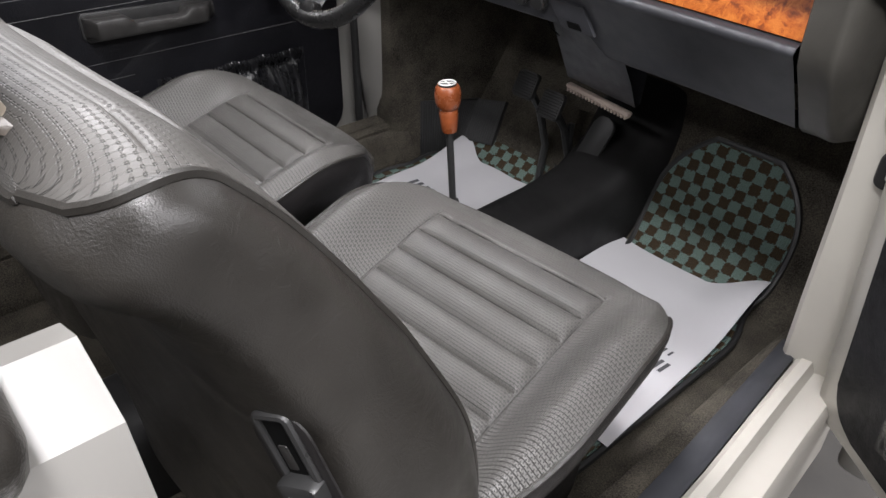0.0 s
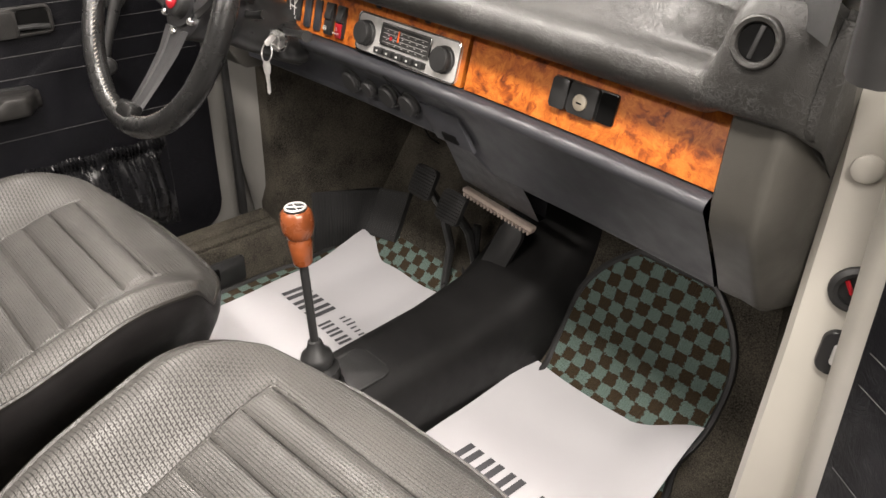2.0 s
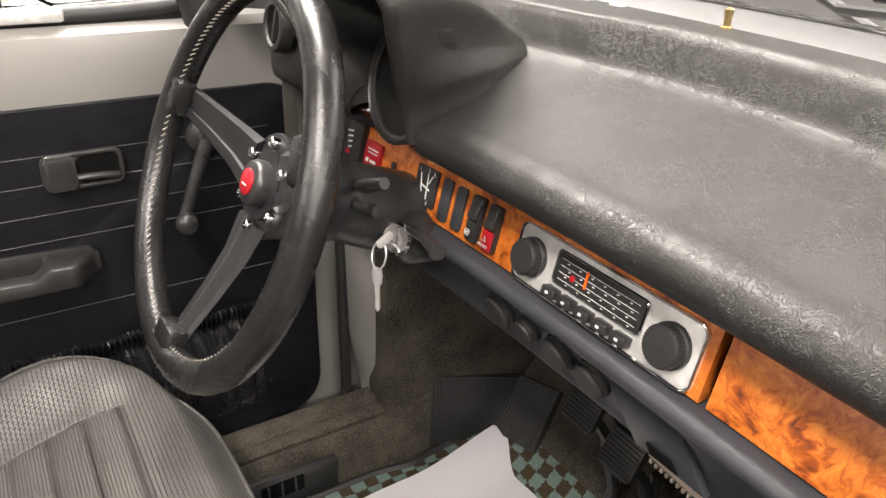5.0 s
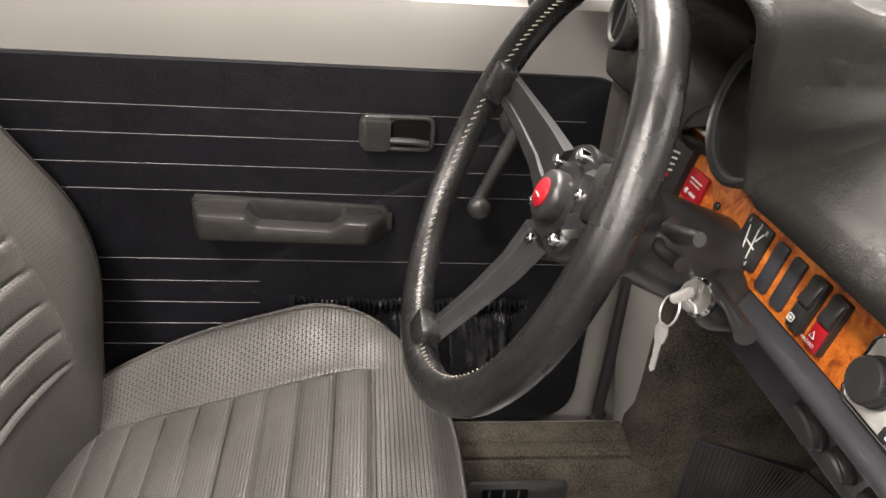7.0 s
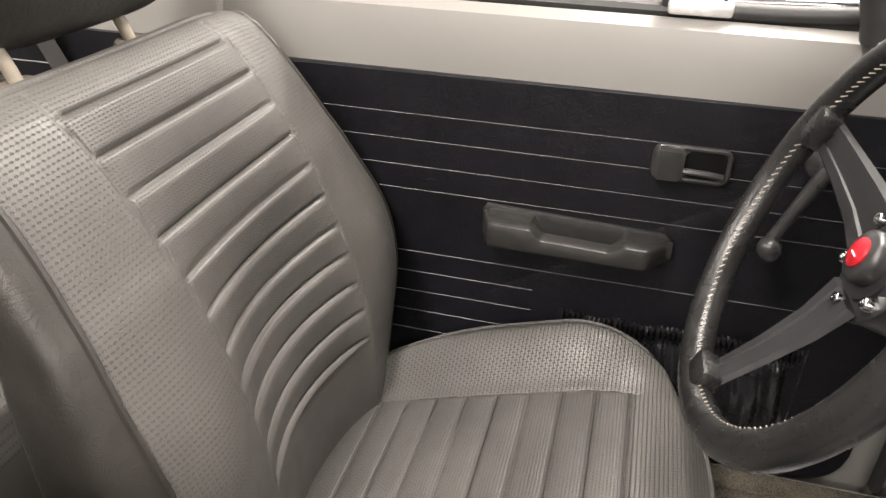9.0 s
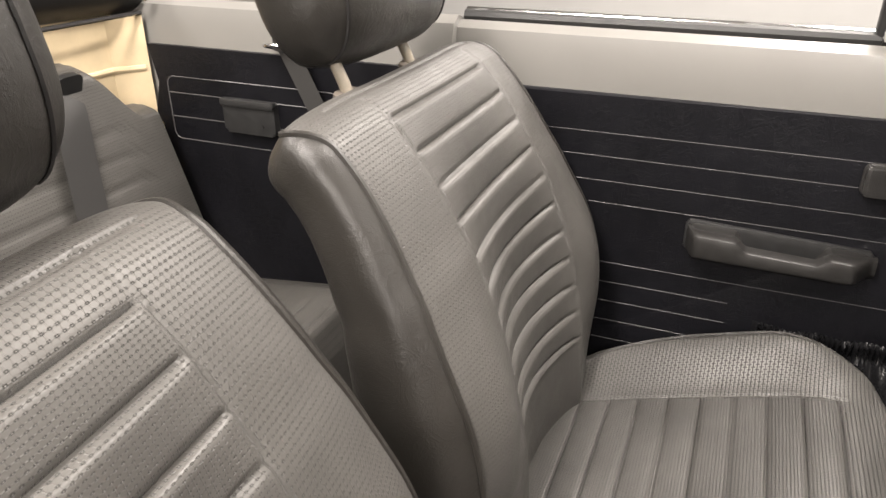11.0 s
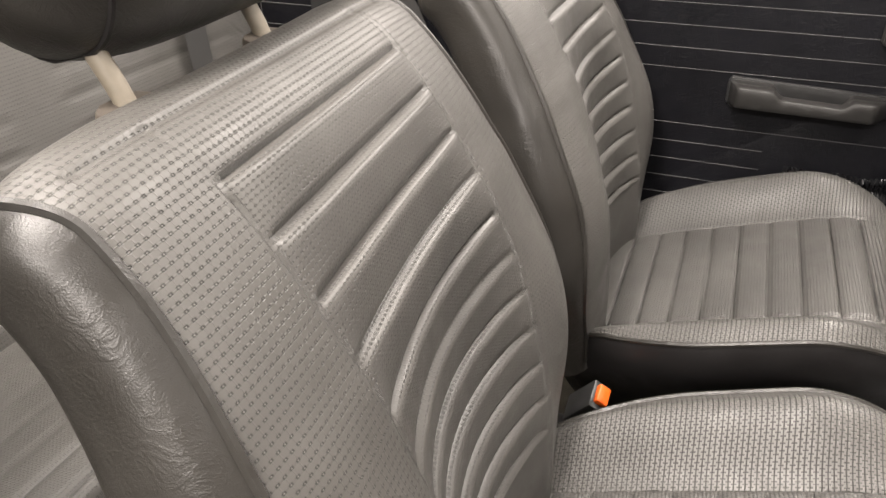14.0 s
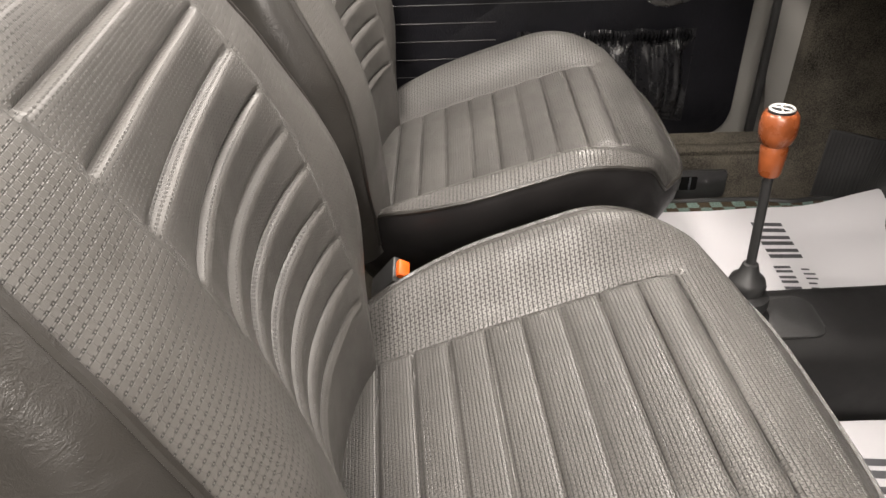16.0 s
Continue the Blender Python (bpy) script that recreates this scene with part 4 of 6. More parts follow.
part("lock_barrel", lathe([(0.0165, 0.018), (0.0165, 0.026), (0.014, 0.0285), (0.006, 0.0275), (0.0005, 0.0275)], lm), CHROME, lock, "chrome lock barrel")
part("indicator_stalk", tube([c0 + axis * 0.07 + Vector((0.03, 0, 0)), c0 + axis * 0.065 + Vector((0.10, -0.01, 0.012)), c0 + axis * 0.06 + Vector((0.14, -0.015, 0.016))], [0.006, 0.005, 0.008], 10), PLASTIC, col, "black stalk")

# ---- driver door ----
def trim_outline(y0, y1, z0, z1, r_ft, r_fb):
    out = [(y0, z0)]
    for k in range(9):
        a = radians(-90 + 90 * k / 8)
        out.append((y1 - r_fb + r_fb * math.cos(a), z0 + r_fb + r_fb * math.sin(a)))
    for k in range(9):
        a = radians(90 * k / 8)
        out.append((y1 - r_ft + r_ft * math.cos(a), z1 - r_ft + r_ft * math.sin(a)))
    out.append((y0, z1))
    return out


def car_door(name_label, M):
    """A door in its own axes: x rearwards 0..0.98 from the hinge edge, y up, z into the car."""
    d = thing("car_door", name_label, "car door", tuple(M.translation), "front doors")

    def pt(s, z, o):
        return tuple(M @ Vector((s, z, o)))
    shell = [(0.075, -0.055), (0.045, -0.005), (0.060, 0.001), (0.66, 0.001), (0.70, 0.0), (0.728, -0.006), (0.738, -0.022), (0.735, -0.040), (0.72, -0.060), (0.66, -0.078), (0.40, -0.085)]
    rows = []
    for s in (0.0, 0.003, 0.02, 0.5, 0.97, 0.985, 0.988):
        k = 0.012 if s in (0.0, 0.988) else 0.0
        rows.append([pt(s, z + (k if z < 0.1 else -k), o - (0.002 if k else 0)) for z, o in shell])
    part("door_shell", tidy(grid(rows, closed=True, caps=True)), PAINT_SHADED if M.translation.x < 0 else WHITE, d, "painted steel door shell", 35)
    out = [(s, z) for s, z in [(0.985 - (y + 0.0), z) for y, z in trim_outline(0.0, 0.943, 0.085, 0.650, 0.055, 0.06)]]
    out = [(min(max(s, 0.02 if M.translation.x < 0 else 0.040), 0.975), z) for s, z in out]
    panel = part("trim_panel", slab(list(reversed(out)), 0.010, M @ Matrix.Translation((0, 0, 0.0)), 0.003), PANEL, d, "black vinyl trim panel", 30)
    for z, s0, s1 in ((0.592, 0.10, 0.972), (0.555, 0.10, 0.972), (0.516, 0.05, 0.972), (0.480, 0.05, 0.972), (0.378, 0.05, 0.972), (0.343, 0.525, 0.972), (0.308, 0.525, 0.972), (0.272, 0.525, 0.972), (0.236, 0.525, 0.972)):
        part("pressed_line", tube([pt(s0, z, 0.0100), pt((s0 + s1) / 2, z, 0.0102), pt(s1, z, 0.0100)], 0.00055, 5), WELT, panel, "pale pressed line")
    # armrest pull: a bar with a finger slot behind its middle
    rows = []
    for k in range(61):
        f = k / 60
        s = 0.600 - 0.255 * f
        dip = smooth(0.26, 0.34, f) * smooth(0.76, 0.68, f)
        tip = min(smooth(-0.02, 0.06, f), smooth(1.0, 0.86, f))
        w = 0.014 + 0.040 * tip
        h0, h1 = 0.432 - 0.004 * f, 0.472 - 0.010 * f - 0.004 * (1 - tip)
        top = h1 - 0.012 * dip
        rows.append([pt(s, z, o) for z, o in ((h0, 0.009), (h0, 0.010 + w * 0.5), (h0 + 0.003, 0.006 + w), (h0 + 0.008, 0.010 + w), (top - 0.008, 0.010 + w), (top - 0.002, 0.008 + w), (top, 0.004 + w), (top, w * 0.70 + 0.002), (top - 0.001 - 0.016 * dip, w * 0.66), (h1 - 0.028 * dip, w * 0.60), (h1 - 0.028 * dip, 0.016), (h1 - 0.022 * dip, 0.0125), (h1, 0.0115), (h1, 0.009))])
    pull = part("door_pull", tidy(grid(rows, closed=True, caps=True)), PULL, d, "black satin plastic armrest pull", 40)
    part("pull_base", slab([(0.345 + 0.259 * f, z) for f, z in ((0.02, 0.430), (0.0, 0.440), (0.0, 0.455), (0.04, 0.466), (0.98, 0.476), (1.0, 0.468), (1.0, 0.432), (0.96, 0.420), (0.10, 0.418))], 0.006, M @ Matrix.Translation((0, 0, 0.009)), 0.002), PLASTIC, pull)
    # inside handle
    hm = M @ Matrix.Translation((0.3425, 0.570, 0.0095))
    esc = part("handle_surround", slab(rounded(0.094, 0.046, 0.011), 0.006, hm, 0.003), PLASTIC, d, "black plastic handle surround")
    part("surround_rim", tube([hm @ Vector((x, y, 0.0065)) for x, y in rounded(0.090, 0.042, 0.010, 6)], 0.0034, 8, True), PULL, esc)
    part("handle_recess", slab(rounded(0.050, 0.034, 0.008, cx=-0.017), 0.002, hm @ Matrix.Translation((0, 0, 0.0055))), RECESS_SHADE, esc)
    part("handle_lever", slab(rounded(0.036, 0.043, 0.005, cx=0.027), 0.010, hm @ Matrix.Translation((0, 0, 0.006)), 0.003), PULL, esc, "ribbed black plastic lever")
    bm = bmesh.new()
    for k in range(12):
        slab([(0.014 + k * 0.0022, -0.018), (0.0152 + k * 0.0022, -0.018), (0.0152 + k * 0.0022, 0.018), (0.014 + k * 0.0022, 0.018)], 0.0010, hm @ Matrix.Translation((0, 0, 0.0158)), 0, bm)
    part("lever_ribs", bm, PULL, esc)
    part("inner_pull", tube([hm @ Vector((0.010, -0.008, 0.011)), hm @ Vector((-0.020, -0.009, 0.011)), hm @ Vector((-0.040, -0.012, 0.009))], 0.0045, 8), PLASTIC, esc)
    # window winder
    cr = part("window_winder", lathe([(0.024, 0.0), (0.022, 0.008), (0.013, 0.012), (0.011, 0.026), (0.0005, 0.028)], M @ Matrix.Translation((0.19, 0.590, 0.009)), 24), PLASTIC, d, "black plastic window winder")
    part("winder_arm", tube([pt(0.19, 0.590, 0.030), pt(0.215, 0.535, 0.034), pt(0.235, 0.486, 0.038)], [0.011, 0.008, 0.009], 10), PLASTIC, cr)
    part("winder_knob", lathe([(0.006, 0.0), (0.012, 0.004), (0.015, 0.014), (0.014, 0.024), (0.010, 0.028), (0.0005, 0.029)], M @ Matrix.Translation((0.235, 0.486, 0.036)), 20), PLASTIC, cr)
    # gathered map pocket
    rows, uvr = [], []
    rnd = random.Random(4)
    ph = [rnd.uniform(0, 6.28) for _ in range(6)]
    for i in range(46):
        v = i / 45
        z = 0.322 - 0.195 * v
        row = []
        for j in range(150):
            u = j / 149
            s = 0.485 - 0.345 * u
            fold = 0.0
            for q, (fr, am) in enumerate(((3.3, 0.0085), (6.5, 0.0060), (11, 0.0035), (23, 0.0012))):
                fold += am * math.sin(6.283 * fr * (u + 0.012 * math.sin(5 * v + ph[q])) + ph[q] + 1.5 * math.sin(3 * v + q))
            gather = 0.0075 * math.sin(6.283 * 46 * u + 0.8 * math.sin(40 * u)) * math.exp(-(((v - 0.07) / 0.075) ** 2))
            bulge = 0.022 * math.sin(math.pi * min(1, v * 1.05)) * math.sin(math.pi * u) ** 0.5 + 0.010 * math.exp(-(((v - 0.03) / 0.05) ** 2))
            edge = min(1.0, min(u, 1 - u) * 18) * min(1.0, (1 - v) * 10)
            row.append(pt(s, z + 0.002 * math.sin(30 * u), 0.0105 + (bulge + fold * smooth(0.03, 0.2, v) + gather) * edge))
        rows.append(row)
    part("map_pocket", grid(rows), plain("pocket_cloth", (0.010, 0.010, 0.011), 0.27), d, "gathered glossy black elastic map pocket", 80)
    return d, pt


DM = Matrix(((0, 0, 1, -0.630), (-1, 0, 0, 0.672), (0, 1, 0, 0.0), (0, 0, 0, 1)))
ddoor, dpt = car_door("closed silver-white car door with black trim panel", DM)
ang = radians(55)
# passenger door: hinge at the front, swung open
pd = Vector((math.sin(ang), -math.cos(ang), 0))
pn = Vector((-math.cos(ang), -math.sin(ang), 0))
up = (Vector((0, 0, 1)) + pn * math.tan(radians(5))).normalized()
pn = pd.cross(up) if pd.cross(up).dot(pn) > 0 else up.cross(pd)
PM = Matrix(((pd.x, up.x, pn.x, 0.614), (pd.y, up.y, pn.y, 0.660), (pd.z, up.z, pn.z, 0), (0, 0, 0, 1)))
pdoor, ppt = car_door("open white car door with black trim panel", PM)

# ---- gear lever ----
gear = thing("gear_lever", "gear lever with turned wooden knob and rubber boot", "gear lever", (0.004, 0.45, 0.13))
g0, g1 = Vector((0.004, 0.448, 0.132)), Vector((-0.018, 0.442, 0.435))
gd = (g1 - g0).normalized()
gm = gd.to_track_quat("Z", "Y").to_matrix().to_4x4()
gm.translation = g0
part("boot", lathe([(0.036, 0.0), (0.036, 0.012), (0.028, 0.018), (0.028, 0.022), (0.032, 0.032), (0.031, 0.044), (0.022, 0.050), (0.022, 0.053), (0.025, 0.060), (0.022, 0.070), (0.014, 0.076), (0.010, 0.092), (0.006, 0.094)], gm, 32), RUBBER, gear, "ribbed black rubber boot")
part("rod", lathe([(0.0062, 0.06), (0.0062, 0.235)], gm, 16), PLASTIC, gear, "black rod")
knob = part("knob", lathe([(0.0005, 0.222), (0.012, 0.222), (0.0135, 0.226), (0.016, 0.252), (0.0165, 0.258), (0.0150, 0.262), (0.0185, 0.266), (0.0215, 0.276), (0.0222, 0.288), (0.0205, 0.299), (0.0175, 0.303), (0.0005, 0.303)], gm, 36), KNOBWOOD, gear, "lacquered reddish wooden knob")
part("knob_badge", lathe([(0.0155, 0.302), (0.0155, 0.3055), (0.014, 0.3065), (0.0005, 0.3065)], gm, 28), ALLOY, knob, "round black and steel badge")
part("badge_ring", tube([gm @ Vector((0.0135 * math.cos(a), 0.0135 * math.sin(a), 0.3062)) for a in np.linspace(0, 6.283, 28, endpoint=False)], 0.0016, 6, True), STEEL, knob, "steel ring")
for a in (1.0, 2.1):
    part("badge_bar", tube([gm @ Vector((0.0115 * math.cos(a), 0.0115 * math.sin(a), 0.3066)), gm @ Vector((-0.0115 * math.cos(a), -0.0115 * math.sin(a), 0.3066))], 0.0011, 6), STEEL, knob)

# ---- paper mats and floor mats ----
def paper_mat(label, corners, lift):
    """A sheet between four floor corners (back left, back right, front right, front left), curling at the front."""
    t = thing("paper_mat", label, "paper mat", tuple((corners[0] + corners[2]) / 2), "paper mats")
    def at(u, v):
        a, b, c, e = corners
        p = a.lerp(b, u).lerp(e.lerp(c, u), v)
        p = p.copy()
        p.z += lift[0] * smooth(0.55, 1.0, v) * smooth(0.65, 1.0, u) + lift[1] * smooth(0.55, 1.0, v) * smooth(0.35, 0.0, u)
        p.z += 0.0015 * math.sin(9 * u + 4 * v) + 0.001 * math.sin(17 * v)
        p.y -= 0.022 * math.sin(math.pi * u) * smooth(0.75, 1.0, v)
        return p
    rows = [[at(u, v) for u in np.linspace(0, 1, 30)] for v in np.linspace(0, 1, 30)]
    part("sheet", grid(rows), PAPER, t, "white paper sheet", 60)
    return t, at


pmP, atP = paper_mat("white paper floor mat with grey print on chequered mat", [Vector((0.10, 0.37, 0.022)), Vector((0.440, 0.37, 0.022)), Vector((0.410, 0.884, 0.022)), Vector((0.090, 0.858, 0.024))], (0.046, 0.0))
pmD, atD = paper_mat("white paper floor mat with grey print before driver seat", [Vector((-0.428, 0.405, 0.022)), Vector((-0.148, 0.40, 0.022)), Vector((-0.145, 0.930, 0.026)), Vector((-0.447, 0.943, 0.022))], (0.006, 0.042))


def floor_mat(label, x0, x1, y0, y1, top, wide):
    t = thing("floor_mat", label, "floor mat", ((x0 + x1) / 2, 0.6, 0.002), "floor mats")
    line = curve_through([(0, y0, 0.012), (0, 0.70, 0.012), (0, 0.83, 0.014), (0, 0.90, 0.065), (0, top[0], top[1])], 60)
    s = [0.0]
    for a, b in zip(line, line[1:]):
        s.append(s[-1] + (b - a).length)
    rows, uv, edge = [], [], []
    for k, p in enumerate(line):
        f = s[k] / s[-1]
        inset = 0.004 + 0.085 * (max(0.0, (f - 0.80) / 0.20)) ** 2.6 + wide * smooth(0.50, 0.68, f) + 0.012 * math.exp(-(((f - 0.66) / 0.06) ** 2))
        rows.append([(x0 + inset + (x1 - x0 - 2 * inset) * u, p.y, p.z) for u in np.linspace(0, 1, 20)])
        uv.append([(x0 + inset + (x1 - x0 - 2 * inset) * u, s[k]) for u in np.linspace(0, 1, 20)])
    part("mat_weave", grid(rows, uv=uv), MAT, t, "teal and brown chequered weave", 60)
    rim = rows[0] + [r[-1] for r in rows[1:]] + list(reversed(rows[-1][:-1])) + [r[0] for r in reversed(rows[1:-1])]
    part("mat_binding", tube(rim, 0.006, 6, True), RUBBER, t, "black bound edge")
    return t


floor_mat("teal and brown chequered mat under the passenger paper", 0.078, 0.438, 0.28, 0.98, (0.985, 0.25), 0.022)
floor_mat("teal and brown chequered mat under the driver paper", -0.49, -0.10, 0.28, 0.98, (0.93, 0.09), 0.0)

# ---- rear bench ----
bench = thing("rear_bench", "black pleated vinyl rear bench seat", "rear seat", (0, -0.65, 0.0))
rows, uv = [], []
for i in range(60):
    v = i / 59
    row = []
    for j in range(90):
        u = j / 89
        x = -0.56 + 1.12 * u
        y = -0.42 - 0.40 * v
        z = 0.300 - 0.05 * v - 0.05 * smooth(0.08, 0.0, v) - 0.02 * smooth(0.05, 0.0, min(u, 1 - u))
        k = (v * 0.40) / 0.048
        near = abs(k - round(k)) * 0.048
        if 0.08 < u < 0.92 and abs(u - 0.5) > 0.06:
            z -= 0.005 * math.exp(-((near / 0.003) ** 2))
        row.append((x, y, z))
    rows.append(row)
    uv.append([(p[0], p[1]) for p in row])
rows = [[(x, y + 0.004, 0.02) for x, y, z in rows[0]]] + rows
uv = [uv[0]] + uv
part("bench_cushion", grid(rows, uv=uv), SEAT, bench, "grey woven pleated bench cushion", 60)
rows, uv = [], []
for i in range(70):
    v = i / 69
    row = []
    for j in range(90):
        u = j / 89
        x = -0.56 + 1.12 * u
        a = (0.36 + 0.10 * smooth(-0.53, -0.44, x)) * v
        y = -0.765 - 0.30 * a - 0.05 * smooth(0.93, 1.0, v)
        z = 0.235 + 0.95 * a - 0.012 * smooth(0.95, 1.0, v) ** 2
        k = (0.33 - a) / 0.046
        near = abs(k - round(k)) * 0.046
        if 0.06 < u < 0.94 and abs(u - 0.5) > 0.05 and k > -0.1:
            y -= 0.005 * math.exp(-((near / 0.003) ** 2))
        row.append((x, y, z))
    rows.append(row)
    uv.append([(p[0], p[2]) for p in row])
rows.append([(x, y - 0.08, z - 0.02) for x, y, z in rows[-1]])
uv.append(uv[-1])
part("bench_backrest", grid(rows, uv=uv), SEAT, bench, "grey woven pleated bench backrest", 60)


# ---- dashboard fittings ----
def plate(name, x0, x1, z0, z1, thick, material, parent, label="", r=0.002, out=0.007, bevel=0.001):
    m = wood_frame((x0 + x1) / 2, (z0 + z1) / 2, out)
    return part(name, slab(rounded(x1 - x0, z1 - z0, r), thick, m, bevel), material, parent, label)


ZC = 0.628
dial = plate("side_gauge", -0.402, -0.357, 0.603, 0.664, 0.008, PLASTIC, dash, "black side gauge with pale and red marks", 0.006)
m = wood_frame(-0.3795, 0.632, 0.016)
bm = bmesh.new()
for k in range(4):
    slab([(-0.006 + 0.002 * k, 0.016 - 0.006 * k), (0.006, 0.018 - 0.006 * k), (0.006, 0.020 - 0.006 * k), (-0.006 + 0.002 * k, 0.018 - 0.006 * k)], 0.0006, m, 0, bm)
part("gauge_marks", bm, PALE, dial)
part("gauge_mark", slab(rounded(0.008, 0.004, 0.001, cy=-0.006), 0.0007, m), RED, dial)
warn = plate("warning_label", -0.3525, -0.3205, 0.617, 0.646, 0.004, RED, dash, "red warning lamp with pale print", 0.002)
bm = bmesh.new()
m = wood_frame(-0.3365, 0.6315, 0.0112)
for cx_, cy_, w_, h_ in ((0.001, 0.007, 0.022, 0.0016), (0.001, 0.003, 0.020, 0.0012), (0.004, -0.006, 0.012, 0.003), (-0.008, -0.006, 0.005, 0.005)):
    slab(rounded(w_, h_, 0.0008, 2, cx_, cy_), 0.0006, m, 0, bm)
part("warning_print", bm, PALE, warn)
part("trim_plug", lathe([(0.004, 0), (0.004, 0.003), (0.003, 0.004), (0.0005, 0.004)], wood_frame(-0.296, 0.632, 0.006), 14), PLASTIC, dash, "small grey plug")
plan = plate("shift_plan", -0.250, -0.214, 0.612, 0.650, 0.003, PLASTIC, dash, "black plate with pale gear plan", 0.002)
m = wood_frame(-0.232, 0.631, 0.0102)
bm = bmesh.new()
for (ax, ay), (bx, by) in (((-0.010, 0.012), (-0.004, -0.010)), ((-0.007, 0.001), (0.008, -0.002)), ((0.002, 0.014), (0.005, -0.012)), ((0.005, 0.004), (0.010, 0.013))):
    d = Vector((bx - ax, by - ay, 0))
    n = Vector((-d.y, d.x, 0)).normalized() * 0.0007
    slab([(ax - n.x, ay - n.y), (bx - n.x, by - n.y), (bx + n.x, by + n.y), (ax + n.x, ay + n.y)], 0.0005, m, 0, bm)
part("plan_lines", bm, PALE, plan)
PLAN = m
for x0, x1 in ((-0.2045, -0.190), (-0.181, -0.1665)):
    plate("blank_plate", x0, x1, 0.607, 0.649, 0.003, DASHLOW, dash, "blank grey switch plate")


def lettering(name, text, size, m, parent, material):
    """Flat printed characters in the built-in font, centred on the axes m."""
    font = bpy.data.curves.new(name, "FONT")
    font.body, font.size, font.align_x, font.align_y, font.extrude = text, size, "CENTER", "CENTER", 0.0001
    holder = bpy.data.objects.new(name, font)
    me = bpy.data.meshes.new_from_object(holder)
    bpy.data.objects.remove(holder)
    me.transform(m)
    return part(name, me, material, parent, smooth=0)


for digit, cx_, cy_ in (("1", -0.0125, 0.0150), ("2", -0.0035, -0.0145), ("3", 0.0025, 0.0165), ("4", 0.0075, -0.0155), ("R", 0.0125, 0.0150)):
    lettering("plan_digit", digit, 0.0062, PLAN @ Matrix.Translation((cx_, cy_, 0.0004)), plan, PALE)
for x0, x1, mt in ((-0.154, -0.137, None), (-0.129, -0.112, RED)):
    sw = plate("rocker_switch", x0, x1, 0.607, 0.650, 0.005, PLASTIC, dash, "black rocker switch" if mt is None else "black rocker switch with red lower half")
    m = wood_frame((x0 + x1) / 2, 0.6285, 0.012)
    part("switch_key", box((-0.0068, 0.0, -0.002), (0.0068, 0.020, 0.005), 0.0015, 2, m @ Matrix.Rotation(radians(-12), 4, "X")), PLASTIC, sw)
    part("switch_key", box((-0.0068, -0.0205, -0.002), (0.0068, -0.001, 0.003), 0.0012, 2, m @ Matrix.Rotation(radians(6), 4, "X")), mt or PLASTIC, sw)
    if mt:
        mark = m @ Matrix.Translation((0, -0.0085, 0.0046))
        part("switch_triangle", tube([mark @ Vector(q) for q in ((-0.0026, -0.002, 0), (0.0026, -0.002, 0), (0, 0.0026, 0))], 0.0004, 4, True), PALE, sw)
        lettering("switch_word", "HAZARD", 0.0036, m @ Matrix.Translation((0, -0.0145, 0.0054)), sw, PALE)
    else:
        mark = m @ Matrix.Translation((0, -0.0115, 0.0050))
        part("switch_sign", tube([mark @ Vector((px, py, 0)) for px, py in rounded(0.0062, 0.0050, 0.0012, 3)], 0.0005, 4, True), PALE, sw)
        part("switch_sign", slab(rounded(0.0030, 0.0022, 0.0006, 2), 0.0004, mark), PALE, sw)

# radio
radio = thing("car_radio", "chrome-faced car radio with black knobs in wood trim", "radio", tuple(on_wood(0.005, ZC, 0.004)))
RM = wood_frame(0.014, 0.6265, 0.0068)
part("faceplate", slab(rounded(0.196, 0.052, 0.009, 6), 0.0035, RM, 0.0012), STEEL, radio, "ridged silver faceplate", 30)
part("faceplate_rim", tube([RM @ Vector((x, y, 0.0035)) for x, y in rounded(0.194, 0.050, 0.008, 6)], 0.0013, 6, True), CHROME, radio, "chrome rim")
bm = bmesh.new()
for k in range(30):
    z = -0.0225 + k * 0.00155
    for x0, x1 in ((-0.093, -0.052), (0.049, 0.093)) if k not in (0, 29) else ((-0.088, 0.088),):
        slab([(x0, z), (x1, z), (x1, z + 0.0007), (x0, z + 0.0007)], 0.0004, RM @ Matrix.Translation((0, 0, 0.0034)), 0, bm)
part("faceplate_relief", bm, STEEL, radio)
scale = part("tuner_scale", slab(rounded(0.094, 0.026, 0.003), 0.0022, RM @ Matrix.Translation((0.0, 0.006, 0.0032)), 0.0007), PLASTIC, radio, "black tuner scale with pale lines")
part("scale_rim", tube([RM @ Vector((x, y + 0.006, 0.0053)) for x, y in rounded(0.095, 0.027, 0.003)], 0.0009, 5, True), CHROME, scale)
bm = bmesh.new()
for k in range(4):
    y = 0.0135 - k * 0.0056
    slab([(-0.042, y), (0.042, y), (0.042, y + 0.0004), (-0.042, y + 0.0004)], 0.0004, RM @ Matrix.Translation((0, 0, 0.0053)), 0, bm)
    for j in range(6):
        slab(rounded(0.0022, 0.0008, 0.0003, 2, -0.034 + j * 0.0135 + 0.003 * (k % 2), y - 0.0018), 0.0004, RM @ Matrix.Translation((0, 0, 0.0053)), 0, bm)
part("scale_print", bm, PALE, scale)
part("tuner_needle", slab(rounded(0.0022, 0.014, 0.0005, 2, -0.012, 0.008), 0.0008, RM @ Matrix.Translation((0, 0, 0.0056))), ORANGE, scale, "orange needle")
part("tuner_lamp", slab(rounded(0.005, 0.005, 0.002, 3, -0.026, 0.003), 0.0008, RM @ Matrix.Translation((0, 0, 0.0056))), RED, scale, "red dot")
